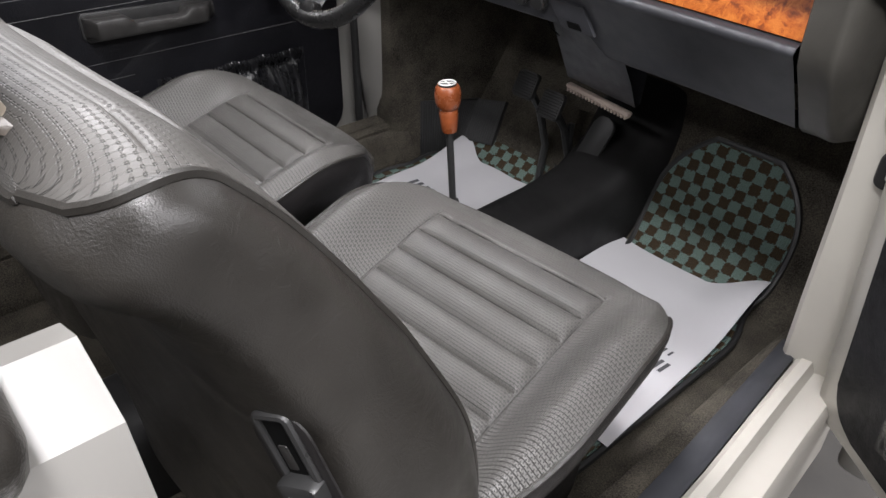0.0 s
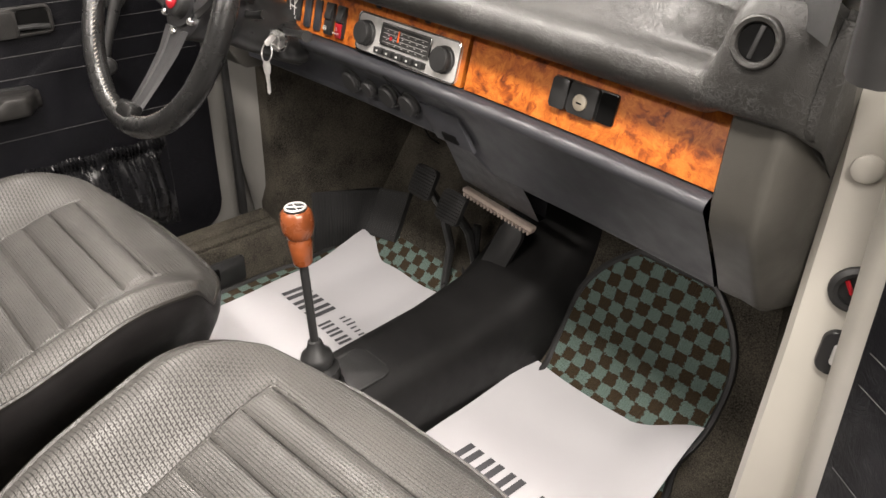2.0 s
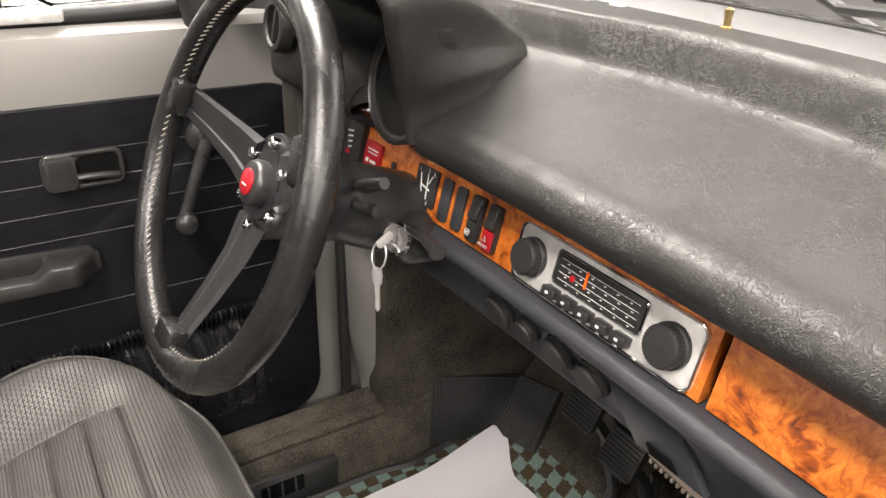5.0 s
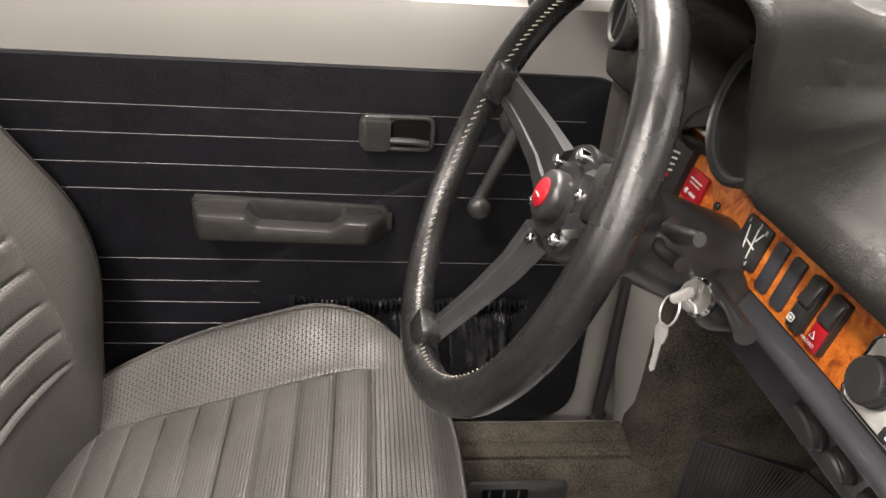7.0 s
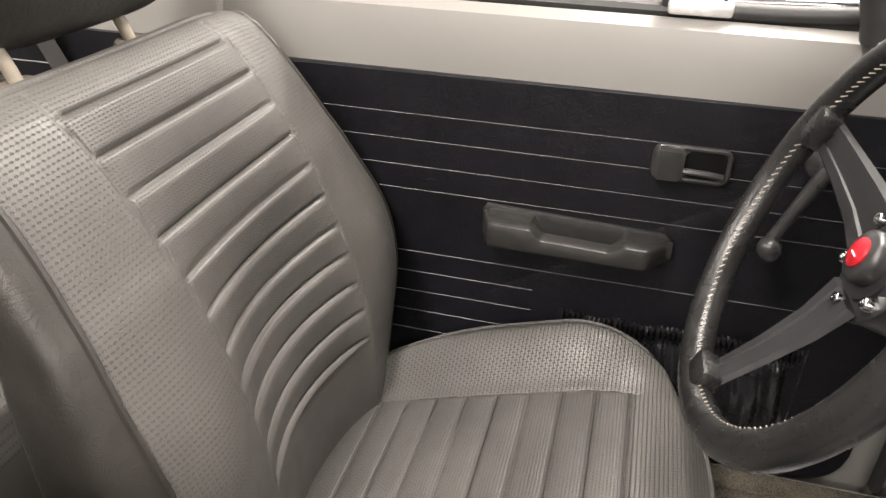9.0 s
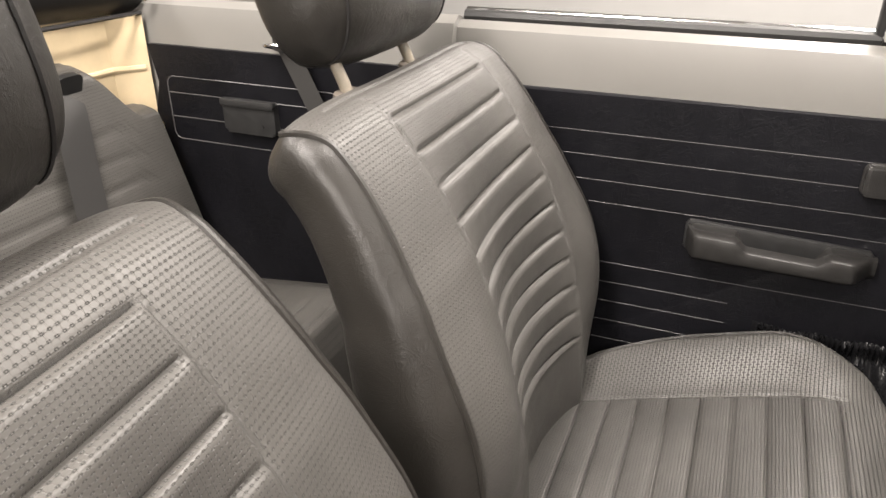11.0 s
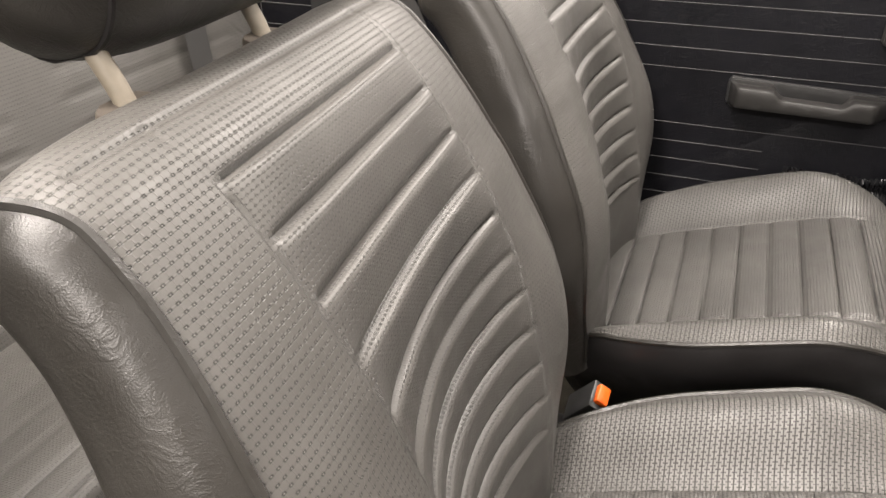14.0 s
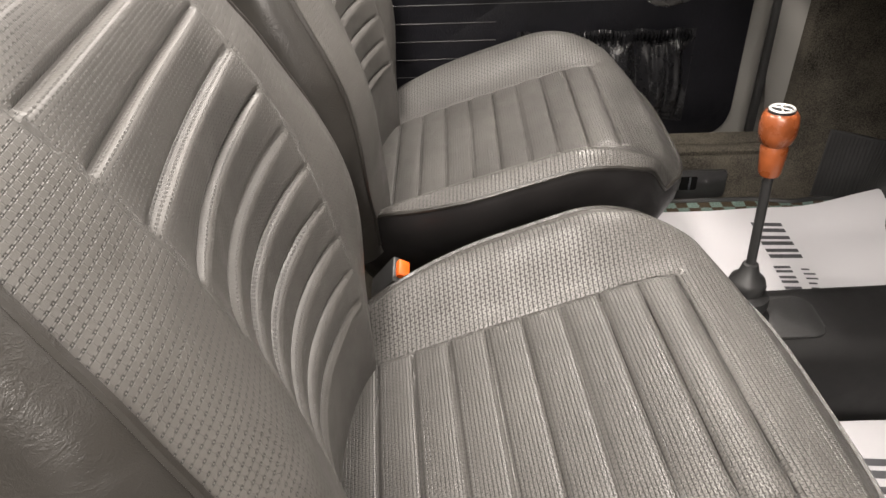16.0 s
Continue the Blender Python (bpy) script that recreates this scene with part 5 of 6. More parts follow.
for k in range(5):
    bt = part("preset_button", box((-0.0075, -0.0042, 0.0), (0.0075, 0.0042, 0.0095), 0.0012, 2, RM @ Matrix.Translation((-0.042 + k * 0.0195, -0.0158, 0.003))), PLASTIC, radio)
    part("button_mark", slab(rounded(0.0035, 0.0022, 0.0006, 2), 0.0004, RM @ Matrix.Translation((-0.042 + k * 0.0195, -0.0158, 0.0125))), PALE, bt)
for x in (-0.076, 0.074):
    kn = part("radio_knob", lathe([(0.0168, 0.0), (0.0168, 0.004), (0.0152, 0.005), (0.0150, 0.012), (0.0138, 0.0138), (0.0005, 0.0142)], RM @ Matrix.Translation((x, 0.0, 0.0035)), 36), RUBBER, radio, "ribbed black knob")
    bm = bmesh.new()
    for k in range(36):
        a = 2 * math.pi * k / 36
        q = RM @ Matrix.Translation((x + 0.0151 * math.cos(a), 0.0151 * math.sin(a), 0.0095))
        tube([q @ Vector((0, 0, 0)), q @ Vector((0, 0, 0.006))], 0.0007, 4, False, bm)
    part("knob_ribs", bm, RUBBER, kn)
for x in (-0.05, 0.045):
    part("trim_clip", box((-0.004, -0.002, 0), (0.004, 0.006, 0.004), 0.001, 2, wood_frame(x, 0.662, 0.006)), RUBBER, dash)

# glovebox latch
latch = plate("glovebox_latch", 0.256, 0.339, 0.621, 0.653, 0.003, PLASTIC, glove, "black glovebox latch plate", 0.003)
part("latch_paddle", slab(rounded(0.036, 0.032, 0.003), 0.006, wood_frame(0.300, 0.637, 0.009), 0.002), PLASTIC, glove, "black latch button")
part("latch_recess", slab(rounded(0.020, 0.030, 0.002), 0.0012, wood_frame(0.3290, 0.637, 0.0095)), RECESS_SHADE, glove)
part("latch_stop", slab(rounded(0.022, 0.032, 0.003), 0.006, wood_frame(0.2690, 0.637, 0.0095), 0.0015), PLASTIC, glove)
part("latch_lock", lathe([(0.0085, 0), (0.0085, 0.0025), (0.007, 0.0035), (0.0005, 0.0035)], wood_frame(0.2985, 0.636, 0.0145), 24), IVORY, glove, "round worn steel lock")
part("key_slot", slab(rounded(0.007, 0.0018, 0.0005, 2), 0.0006, wood_frame(0.2985, 0.636, 0.0178)), RECESS_SHADE, glove)

# heater and ashtray panel under the pad
def low_frame(x, z):
    """Axes on the lower strip's face."""
    rows = low_rows(x)
    zs = [q for p, q in rows[3:9]][::-1]
    ys = [p for p, q in rows[3:9]][::-1]
    y = float(np.interp(z, zs, ys))
    dy = float(np.interp(z + 0.004, zs, ys)) - float(np.interp(z - 0.004, zs, ys))
    up = Vector((0, dy, 0.008)).normalized()
    right = Vector((1, 0, 0))
    m = Matrix((right, up, right.cross(up))).transposed().to_4x4()
    m.translation = Vector((x, y, z))
    return m


for x, r in ((-0.112, 0.017), (-0.072, 0.012), (-0.030, 0.016), (0.012, 0.016)):
    kn = part("dash_knob", lathe([(r * 1.12, -0.004), (r * 1.12, 0.004), (r, 0.005), (r, 0.009), (r * 0.85, 0.0115), (0.0005, 0.011)], low_frame(x, 0.548), 28), RUBBER, dash, "round black control knob")
    part("knob_rim", tube([low_frame(x, 0.548) @ Vector((r * 0.98 * math.cos(a), r * 0.98 * math.sin(a), 0.0088)) for a in np.linspace(0, 6.283, 28, endpoint=False)], 0.0008, 5, True), ALLOY, kn)
m = low_frame(0.078, 0.541)
ash = part("ashtray_panel", slab([(-0.044, 0.018), (-0.018, -0.028), (0.050, -0.028), (0.030, 0.018)], 0.006, m @ Matrix.Rotation(radians(-4), 4, "X"), 0.002), DASHLOW, dash, "black ashtray front", 30)
part("ashtray_grip", slab([(-0.004, -0.012), (0.0, -0.022), (0.026, -0.022), (0.020, -0.012)], 0.002, m @ Matrix.Translation((0, 0, 0.0062)) @ Matrix.Rotation(radians(-4), 4, "X")), RECESS_SHADE, ash)
part("pad_seam", tube([tuple(Vector((x + 0.02 * f, y - 0.0005, z))) for f, (y, z) in zip(np.linspace(-1, 1, 6), low_rows(0.123)[3:9])], 0.0012, 5), RECESS_SHADE, dash)

# bracket and fuse cover below the dashboard
fuse = thing("fuse_box", "fuse box with ribbed pinkish cover under the dashboard", "fuse box", (0.02, 0.78, 0.35))
rows = [[(-0.030, 0.70, 0.49), (0.14, 0.68, 0.48)], [(-0.045, 0.75, 0.42), (0.130, 0.74, 0.405)], [(-0.056, 0.795, 0.352), (0.108, 0.797, 0.340)], [(-0.056, 0.810, 0.354), (0.108, 0.812, 0.342)], [(-0.030, 0.80, 0.50), (0.125, 0.80, 0.50)]]
part("bracket", grid(rows), DASHLOW, fuse, "dark grey metal bracket")
bm = box((-0.078, -0.007, -0.005), (0.078, 0.007, 0.004), 0.003, 2, Matrix.Translation((0.023, 0.797, 0.330)) @ Matrix.Rotation(radians(5), 4, "Y"))
cover = part("fuse_cover", bm, PINK, fuse, "ribbed translucent pinkish cover")
for k in range(19):
    part("cover_rib", box((-0.0020, -0.0092, -0.010), (0.0020, 0.0092, -0.003), 0.001, 1, Matrix.Translation((-0.048 + k * 0.0079, 0.797, 0.336 - k * 0.00069))), PINK, cover)

# keys
keys = thing("key_ring", "bunch of steel keys hanging from the ignition lock", "keys", tuple(lm @ Vector((0, 0, 0.04))))
kp = lm @ Vector((0, 0, 0.028))
part("ignition_key", slab(rounded(0.009, 0.020, 0.004), 0.0018, Matrix.Translation(kp + Vector((0, -0.012, 0.002))) @ Matrix.Rotation(radians(80), 4, "Y") @ Matrix.Rotation(radians(30), 4, "Z"), 0.0006), STEEL, keys)
rc = kp + Vector((-0.004, -0.016, -0.016))
part("split_ring", tube([rc + Vector((0.013 * math.cos(a), 0.004 * math.sin(a), 0.013 * math.sin(a))) for a in np.linspace(0, 6.283, 32, endpoint=False)], 0.0010, 6, True), STEEL, keys)
kt = rc + Vector((0.001, -0.002, -0.012))
part("hanging_key", slab([(-0.005, 0.0), (0.005, 0.0), (0.0065, -0.008), (0.005, -0.017), (0.0028, -0.020), (0.0028, -0.046), (0.0, -0.050), (-0.0028, -0.046), (-0.0018, -0.042), (-0.0028, -0.038), (-0.0015, -0.034), (-0.0028, -0.030), (-0.0028, -0.020), (-0.005, -0.017), (-0.0065, -0.008)], 0.0018, Matrix.Translation(kt) @ Matrix.Rotation(radians(90), 4, "X") @ Matrix.Rotation(radians(25), 4, "Y"), 0.0004), STEEL, keys)

part("wiper_stalk", tube([(-0.232, 0.530, 0.648), (-0.19, 0.505, 0.664), (-0.150, 0.495, 0.680), (-0.128, 0.498, 0.689)], [0.005, 0.005, 0.0065, 0.005], 10), PLASTIC, col, "black stalk")
part("lower_stalk", tube([(-0.25, 0.525, 0.628), (-0.21, 0.515, 0.634), (-0.180, 0.518, 0.640)], [0.006, 0.005, 0.006], 10), PLASTIC, col, "black stalk")

# ---- pedals ----
def pedal(x, y, z, label):
    t = thing("foot_pedal", label, "pedal", (x, y + 0.03, 0.02), "pedals")
    m = Matrix.Translation((x, y, z)) @ Matrix.Rotation(radians(62), 4, "X")
    pad = part("pedal_pad", slab(rounded(0.058, 0.060, 0.010), 0.010, m, 0.003), RUBBER, t, "ribbed black rubber pad")
    for k in range(9):
        part("pad_rib", box((-0.026, -0.0014, 0), (0.026, 0.0014, 0.003), 0.0006, 1, m @ Matrix.Translation((0, -0.024 + k * 0.006, 0.0095))), RUBBER, pad)
    part("pedal_arm", tube([m @ Vector((0, 0, 0)), (x + 0.01, y + 0.035, z - 0.06), (x + 0.025, y + 0.05, z - 0.15), (x + 0.03, y + 0.03, 0.03)], 0.009, 8), PLASTIC, t, "black steel arm")
    return t


pedal(-0.205, 0.845, 0.275, "clutch pedal with ribbed black rubber pad")
pedal(-0.128, 0.845, 0.252, "brake pedal with ribbed black rubber pad")
gas = thing("accelerator_pedal", "long rounded black rubber accelerator pedal", "pedal", (-0.05, 0.86, 0.04), "pedals")
gd_ = Vector((0.045, 0.055, 0.165)).normalized()
gx = Vector((1, 0, -0.25)).normalized()
gx = (gx - gd_ * gx.dot(gd_)).normalized()
gmx = Matrix((gx, gd_, gx.cross(gd_))).transposed().to_4x4()
gmx.translation = Vector((-0.032, 0.865, 0.165))
part("pedal_plate", slab(rounded(0.050, 0.19, 0.024, 8), 0.010, gmx, 0.003), RUBBER, gas, "black rubber plate")
part("pedal_hinge", box((-0.03, -0.105, -0.02), (0.03, -0.085, 0.008), 0.003, 2, gmx), RUBBER, gas)
part("brake_rod", tube([(-0.115, 0.90, 0.20), (-0.10, 0.88, 0.06), (-0.095, 0.87, 0.02)], 0.008, 8), PLASTIC, gas)

# left foot rest
rest = thing("foot_rest", "ribbed black rubber foot rest on footwell side", "foot rest", (-0.46, 0.89, 0.07))
REST = [((-0.503, 0.778, 0.012), (-0.503, 0.780, 0.160)), ((-0.476, 0.858, 0.014), (-0.474, 0.862, 0.149)), ((-0.440, 0.880, 0.045), (-0.444, 0.932, 0.142)), ((-0.345, 0.893, 0.058), (-0.352, 0.944, 0.160))]
for (b0, t0), (b1, t1) in zip(REST, REST[1:]):
    b0, t0, b1, t1 = Vector(b0), Vector(t0), Vector(b1), Vector(t1)
    b1, t1 = b0.lerp(b1, 0.96), t0.lerp(t1, 0.96)
    nx = (b1 - b0).cross(t0 - b0).normalized()
    bm = bmesh.new()
    for p in (b0, b1, t1, t0):
        bm.verts.new(p + nx * 0.007)
    for p in (b0, b1, t1, t0):
        bm.verts.new(p - nx * 0.012)
    bm.verts.ensure_lookup_table()
    for q in ((0, 1, 2, 3), (4, 7, 6, 5), (0, 4, 5, 1), (1, 5, 6, 2), (2, 6, 7, 3), (3, 7, 4, 0)):
        bm.faces.new([bm.verts[k] for k in q])
    bmesh.ops.recalc_face_normals(bm, faces=bm.faces)
    pan = part("rest_panel", bm, RUBBER, rest, "ribbed black rubber panel", 30)
    for j in range(12):
        f = 0.06 + 0.88 * j / 11
        part("panel_rib", tube([b0.lerp(b1, f).lerp(t0.lerp(t1, f), 0.04) + nx * 0.007, b0.lerp(b1, f).lerp(t0.lerp(t1, f), 0.96) + nx * 0.007], 0.0016, 5), RUBBER, pan)

# sill heater outlets
for sx in (-1,):
    out_ = thing("heater_outlet", "black heater outlet let into the carpeted sill", "heater outlet", (sx * 0.497, 0.52, 0.045))
    hm_ = Matrix.Translation((sx * 0.499, 0.525, 0.046)) @ Matrix.Rotation(radians(90), 4, "Z") @ Matrix.Rotation(radians(90 if sx > 0 else 90), 4, "X")
    if sx < 0:
        hm_ = Matrix(((0, 0, 1, -0.499), (1, 0, 0, 0.525), (0, 1, 0, 0.046), (0, 0, 0, 1)))
    part("outlet_plate", slab(rounded(0.150, 0.062, 0.008), 0.006, hm_, 0.002), PLASTIC, out_, "dark plastic plate")
    part("outlet_hole", slab(rounded(0.070, 0.030, 0.004, cx=-0.018, cy=0.004), 0.001, hm_ @ Matrix.Translation((0, 0, 0.006))), RECESS_SHADE, out_)
    for k in range(3):
        part("outlet_fin", box((-0.043 + k * 0.022, -0.010, 0.006), (-0.040 + k * 0.022, 0.018, 0.010), 0.001, 1, hm_), DASHLOW, out_)

# ---- print on the paper mats: bold and thin bars ----
def print_bars(t, at, corners, bars):
    a, b, c, e = corners
    for x0, x1, y0, y1, lean in bars:
        bm = bmesh.new()
        quad = []
        for x, y in ((x0, y0), (x1, y0), (x1 + lean, y1), (x0 + lean, y1)):
            v = (y - a.y) / (e.y - a.y)
            lx, rx = a.x + (e.x - a.x) * v, b.x + (c.x - b.x) * v
            u = (x - lx) / (rx - lx)
            quad.append(at(u, v) + Vector((0, 0, 0.0012)))
        vs = [bm.verts.new(q) for q in quad]
        bm.faces.new(vs)
        part("printed_bar", bm, INK, t)


def logo(x, y, s):
    """Bold upright bars, then a line of thin bars above a line of middling ones."""
    out = []
    for k in range(3):
        x0 = x + k * 0.042 * s
        out += [(x0, x0 + 0.011 * s, y, y + 0.056 * s, 0.004), (x0 + 0.018 * s, x0 + 0.030 * s, y, y + 0.056 * s, 0.004)]
    for k in range(7):
        x0 = x + 0.148 * s + k * 0.0125 * s
        out.append((x0, x0 + 0.0045 * s, y + 0.040 * s, y + (0.060 if k in (1, 2) else 0.054) * s, 0.001))
    for k in range(4):
        x0 = x + 0.138 * s + k * 0.028 * s
        out += [(x0, x0 + 0.007 * s, y - 0.004 * s, y + 0.024 * s, 0.002), (x0 + 0.012 * s, x0 + 0.019 * s, y - 0.004 * s, y + 0.024 * s, 0.002)]
    return out


CP = [Vector((0.10, 0.37, 0.022)), Vector((0.440, 0.37, 0.022)), Vector((0.410, 0.884, 0.022)), Vector((0.090, 0.858, 0.024))]
CD = [Vector((-0.428, 0.405, 0.022)), Vector((-0.148, 0.40, 0.022)), Vector((-0.145, 0.930, 0.026)), Vector((-0.447, 0.943, 0.022))]
print_bars(pmP, atP, CP, logo(0.155, 0.560, 1.0))
print_bars(pmD, atD, CD, logo(-0.388, 0.620, 1.0))
part("recycle_sign", tube([(-0.412 + 0.0045 * math.cos(a), 0.419 + 0.0045 * math.sin(a), 0.0242) for a in np.linspace(0.5, 5.6, 16)], 0.0005, 4), INK, pmD)
lettering("printed_word", "recycle", 0.010, Matrix.Translation((-0.388, 0.419, 0.0245)), pmD, INK)

# ---- belts ----
buckle = thing("belt_buckle", "seat belt buckle with orange button beside the seat", "seat belt buckle", (-0.036, -0.02, 0.13))
bmx = Matrix.Translation((-0.034, -0.025, 0.190)) @ Matrix.Rotation(radians(14), 4, "Y") @ Matrix.Rotation(radians(-35), 4, "X")
part("buckle_case", box((-0.022, -0.014, -0.045), (0.022, 0.014, 0.018), 0.004, 2, bmx), PLASTIC, buckle, "black plastic case")
part("release_button", box((-0.014, -0.009, 0.015), (0.014, 0.009, 0.026), 0.003, 2, bmx), ORANGE, buckle, "orange release button")
part("buckle_stalk", tube([(-0.034, -0.02, 0.15), (-0.03, -0.06, 0.10), (-0.02, -0.12, 0.05)], 0.009, 8), BELT, buckle)


def strap(name, points, width, side, material, parent, label=""):
    line = curve_through(points, 30)
    rows = []
    for p in line:
        s = Vector(side).normalized() * width / 2
        rows.append([p - s, p + s])
    me = grid(rows)
    ob = part(name, me, material, parent, label, 60)
    return ob


sb = thing("seat_belt", "grey seat belt on chrome ring at the rear quarter", "seat belt", (-0.60, -0.59, 0.70))
part("belt_boot", lathe([(0.030, 0.0), (0.031, 0.02), (0.026, 0.045), (0.012, 0.060), (0.0005, 0.062)], Matrix.Translation((-0.592, -0.592, 0.680)) @ Matrix.Diagonal((0.6, 1, 1, 1)), 20), BELT, sb, "dark grey plastic guide")
part("belt_ring", tube([Vector((-0.585 + 0.018 * math.cos(a), -0.592 + 0.043 * math.sin(a), 0.685 + 0.006 * math.cos(a))) for a in np.linspace(0, 6.283, 40, endpoint=False)], 0.0032, 8, True), CHROME, sb, "chrome ring")
strap("webbing", [(-0.580, -0.592, 0.690), (-0.577, -0.555, 0.62), (-0.572, -0.48, 0.47), (-0.568, -0.42, 0.30), (-0.56, -0.40, 0.10)], 0.046, (0.25, 1, 0.3), BELT, sb, "dark grey webbing")
rb = thing("rear_seat_belt", "grey lap belt lying over the rear bench", "seat belt", (-0.33, -0.80, 0.50))
strap("webbing", [(-0.395, -0.905, 0.640), (-0.375, -0.868, 0.60), (-0.345, -0.835, 0.50), (-0.325, -0.80, 0.40), (-0.32, -0.72, 0.285), (-0.33, -0.60, 0.290)], 0.075, (1, 0.15, 0.25), BELT, rb, "dark grey webbing")
part("belt_tongue", slab(rounded(0.05, 0.05, 0.012), 0.012, Matrix.Translation((-0.398, -0.885, 0.630)) @ Matrix.Rotation(radians(70), 4, "X"), 0.003), PLASTIC, rb, "black plastic belt tongue")

# ---- rear quarter trim and soft top well ----
for sx in (-1, 1):
    qt = thing("quarter_trim", "black vinyl rear side trim with pressed lines", "side trim", (sx * 0.60, -0.60, 0.3), "rear side trims")
    QM = Matrix(((0, 0, -sx, sx * 0.6085), (-1, 0, 0, -0.318), (0, 1, 0, 0), (0, 0, 0, 1)))
    part("trim_board", slab([(0.0, 0.02), (0.0, 0.668), (0.585, 0.668), (0.572, 0.60), (0.60, 0.50), (0.62, 0.02)] if sx > 0 else [(0.0, 0.02), (0.62, 0.02), (0.60, 0.50), (0.572, 0.60), (0.585, 0.668), (0.0, 0.668)], 0.009, QM, 0.0 ), PANEL, qt, "black vinyl board", 30)
    loop = rounded(0.36, 0.118, 0.016, 5, 0.372, 0.554)
    part("pressed_line", tube([QM @ Vector((x, y, 0.0093)) for x, y in loop], 0.0011, 5, True), WELT, qt)
    for z in (0.583, 0.538):
        part("pressed_line", tube([QM @ Vector((0.195, z, 0.0093)), QM @ Vector((0.552, z, 0.0093))], 0.0011, 5), WELT, qt)
    at_ = part("rear_ashtray", slab(rounded(0.108, 0.060, 0.008, 5, 0.368, 0.556), 0.016, QM @ Matrix.Translation((0, 0, 0.008)), 0.005), PLASTIC, qt, "black plastic ashtray")
    part("ashtray_lid", slab(rounded(0.112, 0.014, 0.005, 4, 0.368, 0.582), 0.010, QM @ Matrix.Translation((0, 0, 0.020)), 0.003), PLASTIC, at_)
well = thing("soft_top_well", "cream board behind the rear bench under folded black top", "soft top", (0, -0.95, 0.4))
part("well_board", tidy(grid([[(-0.60, -0.905, z), (-0.56, -0.955, z), (-0.40, -0.975, z), (0.40, -0.975, z), (0.56, -0.955, z), (0.60, -0.905, z)] for z in (0.2, 0.5, 0.72)])), CREAM, well, "cream coloured board")
part("board_lip", tube([(-0.598, -0.912, 0.625), (-0.56, -0.957, 0.622), (-0.40, -0.978, 0.620)], 0.007, 8), CREAM, well)
part("board_clip", box((-0.600, -0.915, 0.498), (-0.568, -0.893, 0.524), 0.003, 2), BRASS, well, "brass clip")
rows = []
for k in range(13):
    a = -0.5 * math.pi + 2 * math.pi * k / 12
    rows.append([(x, -0.985 - 0.025 * (1 - (x / 0.62) ** 2) + 0.085 * math.cos(a) * (0.9 + 0.1 * math.sin(7 * x)), 0.775 + 0.060 * math.sin(a) + 0.004 * math.sin(11 * x + a)) for x in np.linspace(-0.62, 0.62, 40)])
part("folded_top", grid(rows), SKIRT, well, "folded black soft top", 70)
part("top_piping", tube([(x, -0.905 - 0.025 * (1 - (x / 0.62) ** 2), 0.722) for x in np.linspace(-0.60, 0.60, 30)], 0.004, 6), SKIRT, well)
part("top_stud", lathe([(0.009, 0), (0.009, 0.004), (0.006, 0.007), (0.0005, 0.008)], Matrix.Translation((-0.596, -0.885, 0.752)) @ Matrix.Rotation(radians(90), 4, "Y"), 16), CHROME, well, "chrome stud")

# ---- windows of the driver door ----
vw = thing("vent_window", "driver quarter-light frame with latch on the door top", "window frame", (-0.665, 0.40, 0.74))
part("door_seal", tube([(-0.668, -0.31, 0.742), (-0.668, 0.0, 0.743), (-0.667, 0.30, 0.743), (-0.662, 0.55, 0.744)], 0.009, 8), RUBBER, vw, "black rubber window seal")
part("seal_trim", tube([(-0.676, -0.31, 0.748), (-0.676, 0.2, 0.749), (-0.672, 0.30, 0.749)], 0.006, 8), CHROME, vw, "bright trim strip")
part("lower_rail", tube(curve_through([(-0.668, 0.285, 0.757), (-0.668, 0.40, 0.760), (-0.664, 0.49, 0.766), (-0.656, 0.545, 0.790), (-0.646, 0.575, 0.84), (-0.60, 0.50, 1.02)], 40), 0.008, 10), CHROME, vw, "chrome quarter-light frame")
part("rail_seal", tube(curve_through([(-0.660, 0.27, 0.748), (-0.660, 0.42, 0.750), (-0.655, 0.53, 0.764), (-0.642, 0.585, 0.81), (-0.632, 0.60, 0.86), (-0.59, 0.53, 1.02)], 40), 0.011, 10), RUBBER, vw, "black rubber seal")
part("divider_post", box((-0.682, 0.262, 0.735), (-0.660, 0.284, 1.05), 0.004), PLASTIC, vw, "dark divider post")
part("latch_base", box((-0.672, 0.270, 0.742), (-0.645, 0.345, 0.760), 0.005), STEEL, vw, "steel latch base")
part("latch_lever", tube([(-0.648, 0.335, 0.765), (-0.642, 0.315, 0.776), (-0.640, 0.290, 0.776)], 0.006, 8), CHROME, vw, "chrome latch lever")
part("latch_button", lathe([(0.012, 0), (0.016, 0.006), (0.016, 0.018), (0.012, 0.024), (0.0005, 0.025)], Matrix.Translation((-0.650, 0.285, 0.782)), 20), RUBBER, vw, "round black latch button")

# ---- windscreen base, wipers, nozzles ----
wiper = thing("windscreen_wiper", "pair of black wiper blades on the windscreen", "wiper", (0.0, 0.99, 0.80))
for x0, x1 in ((-0.47, -0.03), (0.0, 0.44)):
    part("wiper_blade", tube([(x, edge(x) + 0.085, 0.835 + 0.05 * (x - x0)) for x in np.linspace(x0, x1, 20)], 0.006, 6), RUBBER, wiper)
    part("wiper_spine", tube([(x, edge(x) + 0.088, 0.850 + 0.05 * (x - x0)) for x in np.linspace(x0 + 0.03, x1 - 0.03, 16)], 0.004, 6), PLASTIC, wiper)
    part("wiper_arm", tube([(x1 + 0.06, edge(x1) + 0.15, 0.81), (x1 - 0.02, edge(x1) + 0.11, 0.862), ((x0 + x1) / 2, edge((x0 + x1) / 2) + 0.09, 0.868)], 0.008, 8), PLASTIC, wiper)
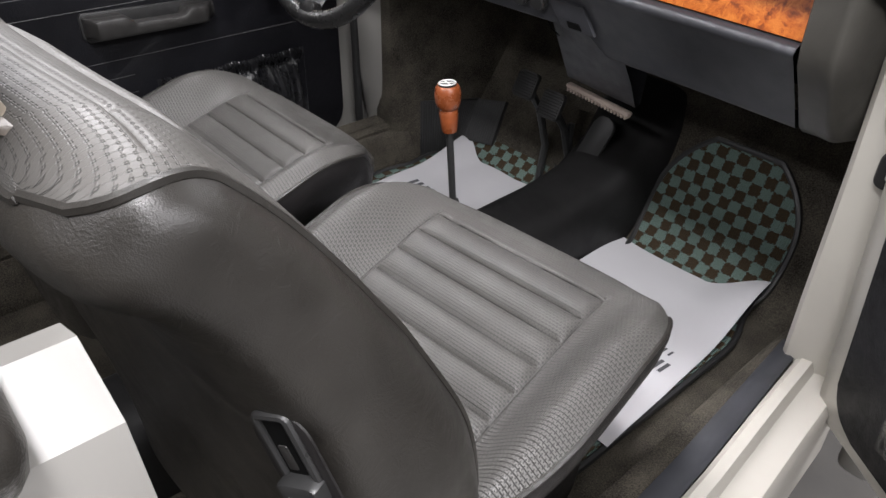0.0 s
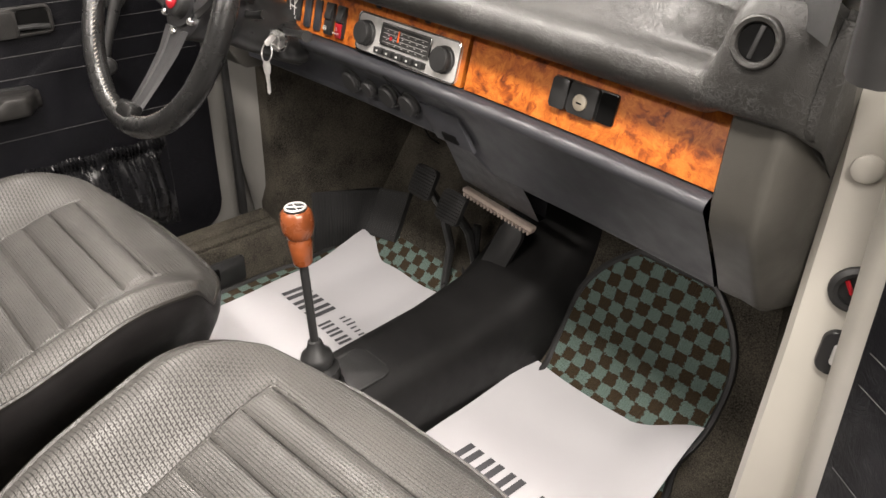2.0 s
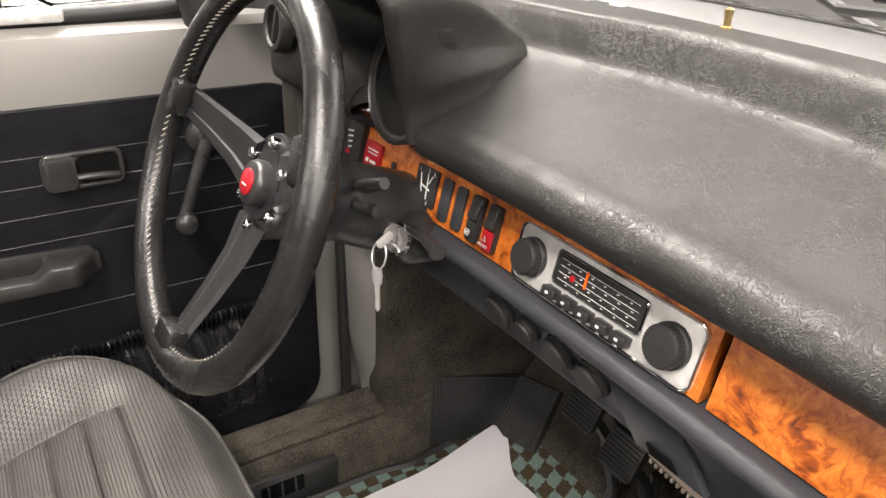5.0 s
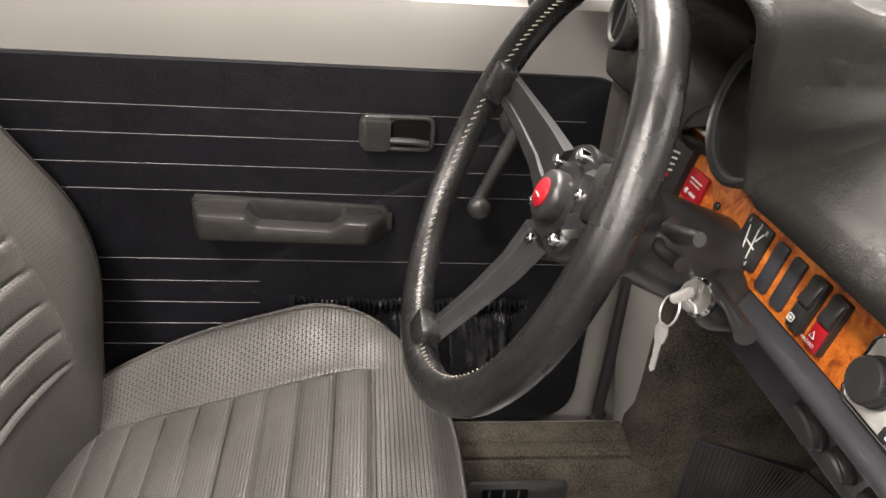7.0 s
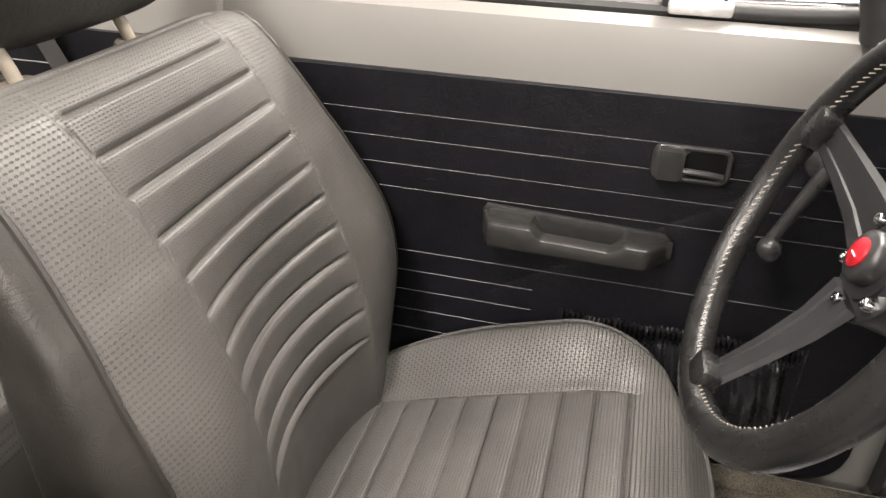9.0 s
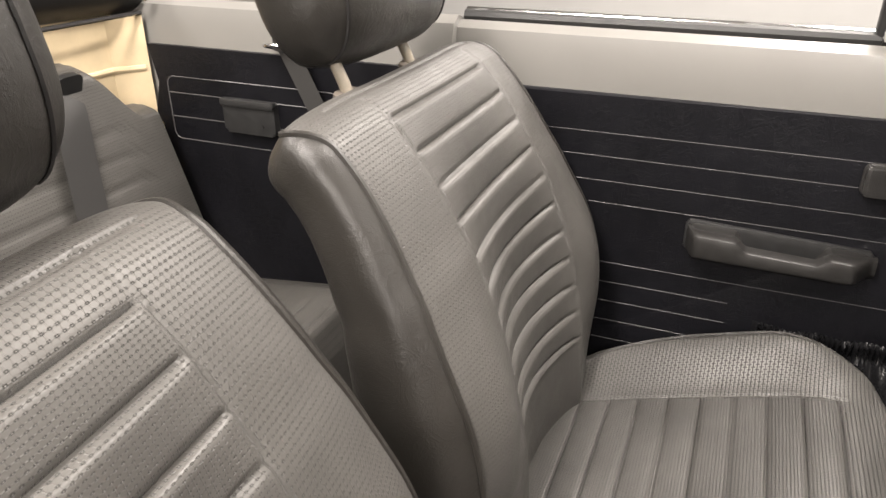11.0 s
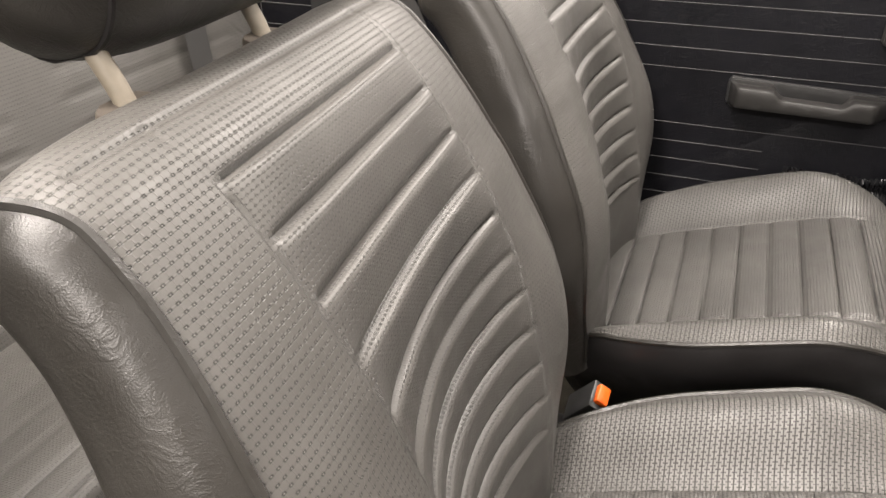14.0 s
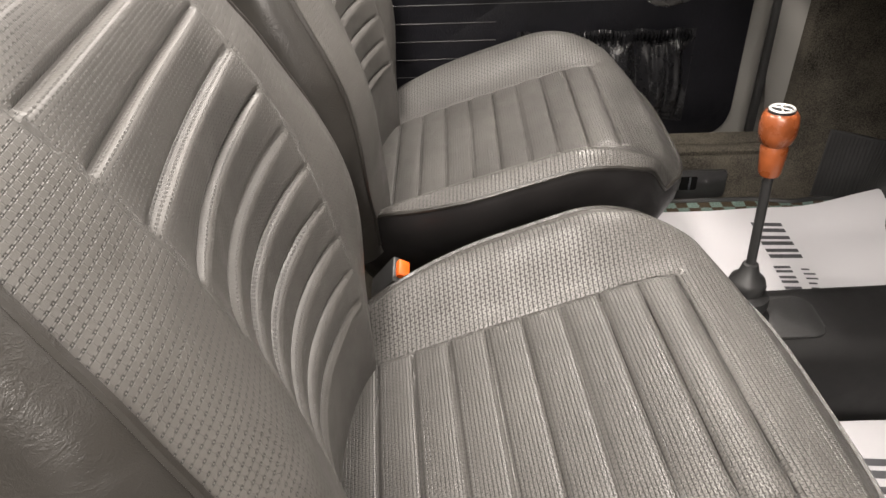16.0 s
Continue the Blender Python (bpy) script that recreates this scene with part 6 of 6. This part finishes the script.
part("defroster_pin", lathe([(0.005, 0.0), (0.005, 0.003), (0.0032, 0.004), (0.0032, 0.012), (0.0038, 0.013), (0.0038, 0.017), (0.0005, 0.019)], Matrix.Translation((-0.045, edge(-0.045) - 0.006, 0.801)), 14), BRASS, dash, "small brass pin")
for x in (-0.222, -0.175):
    part("edge_clip", box((-0.008, -0.004, 0.0), (0.008, 0.004, 0.004), 0.0015, 2, Matrix.Translation((x, edge(x) - 0.005, 0.801))), STEEL, dash, "small metal clip")

# ---- passenger door pillar fittings ----
grom = thing("pillar_grommet", "dark rubber grommet with red wire in the pillar", "grommet", (0.582, 0.658, 0.524))
pf = Matrix.Translation((0.582, 0.6580, 0.524)) @ Matrix.Rotation(radians(24.6), 4, "Z") @ Matrix.Rotation(radians(90), 4, "X")
part("grommet_ring", lathe([(0.024, 0.0), (0.024, 0.004), (0.020, 0.007), (0.016, 0.006), (0.016, 0.001), (0.0005, 0.001)], pf, 28), RUBBER, grom)
part("wire", tube([pf @ Vector(p) for p in ((-0.010, 0.008, 0.002), (-0.004, -0.002, 0.007), (0.008, -0.010, 0.004))], 0.0022, 6), RED, grom, "red wire")
part("terminal", box((0.0, -0.004, 0.002), (0.010, 0.006, 0.007), 0.001, 1, pf), PALE, grom)
strike = thing("door_check", "grey door check plate on the pillar", "door check", (0.587, 0.660, 0.452))
sf = Matrix.Translation((0.587, 0.6605, 0.452)) @ Matrix.Rotation(radians(24.6), 4, "Z") @ Matrix.Rotation(radians(90), 4, "X")
part("check_plate", slab(rounded(0.036, 0.050, 0.012), 0.006, sf, 0.002), ALLOY, strike)
part("check_stud", slab(rounded(0.014, 0.024, 0.004), 0.010, sf, 0.002), STEEL, strike)
part("pillar_plug", lathe([(0.013, 0), (0.013, 0.003), (0.010, 0.005), (0.0005, 0.005)], Matrix.Translation((0.558, 0.6475, 0.640)) @ Matrix.Rotation(radians(24.6), 4, "Z") @ Matrix.Rotation(radians(90), 4, "X"), 20), WHITE, body)

# ---- rear quarter beside the passenger door opening ----
part("jamb_seal", tube([(0.628, -0.288, 0.10), (0.640, -0.286, 0.40), (0.640, -0.288, 0.66), (0.650, -0.300, 0.728)], 0.008, 8), RUBBER, body, "black rubber jamb seal")
part("belt_strip", tube([(0.694, -0.295, 0.712), (0.697, -0.70, 0.712), (0.695, -1.30, 0.712)], 0.006, 8), STEEL, body, "bright belt-line strip")
part("top_cover", box((0.606, -1.30, 0.736), (0.693, -0.306, 0.764), 0.013, 4), SEATV, body, "grey vinyl soft top cover")
part("jamb_bolt", lathe([(0.008, 0), (0.008, 0.003), (0.005, 0.005), (0.0005, 0.005)], Matrix.Translation((0.665, -0.2845, 0.52)) @ Matrix.Rotation(radians(-90), 4, "X"), 14), STEEL, body, "steel bolt")
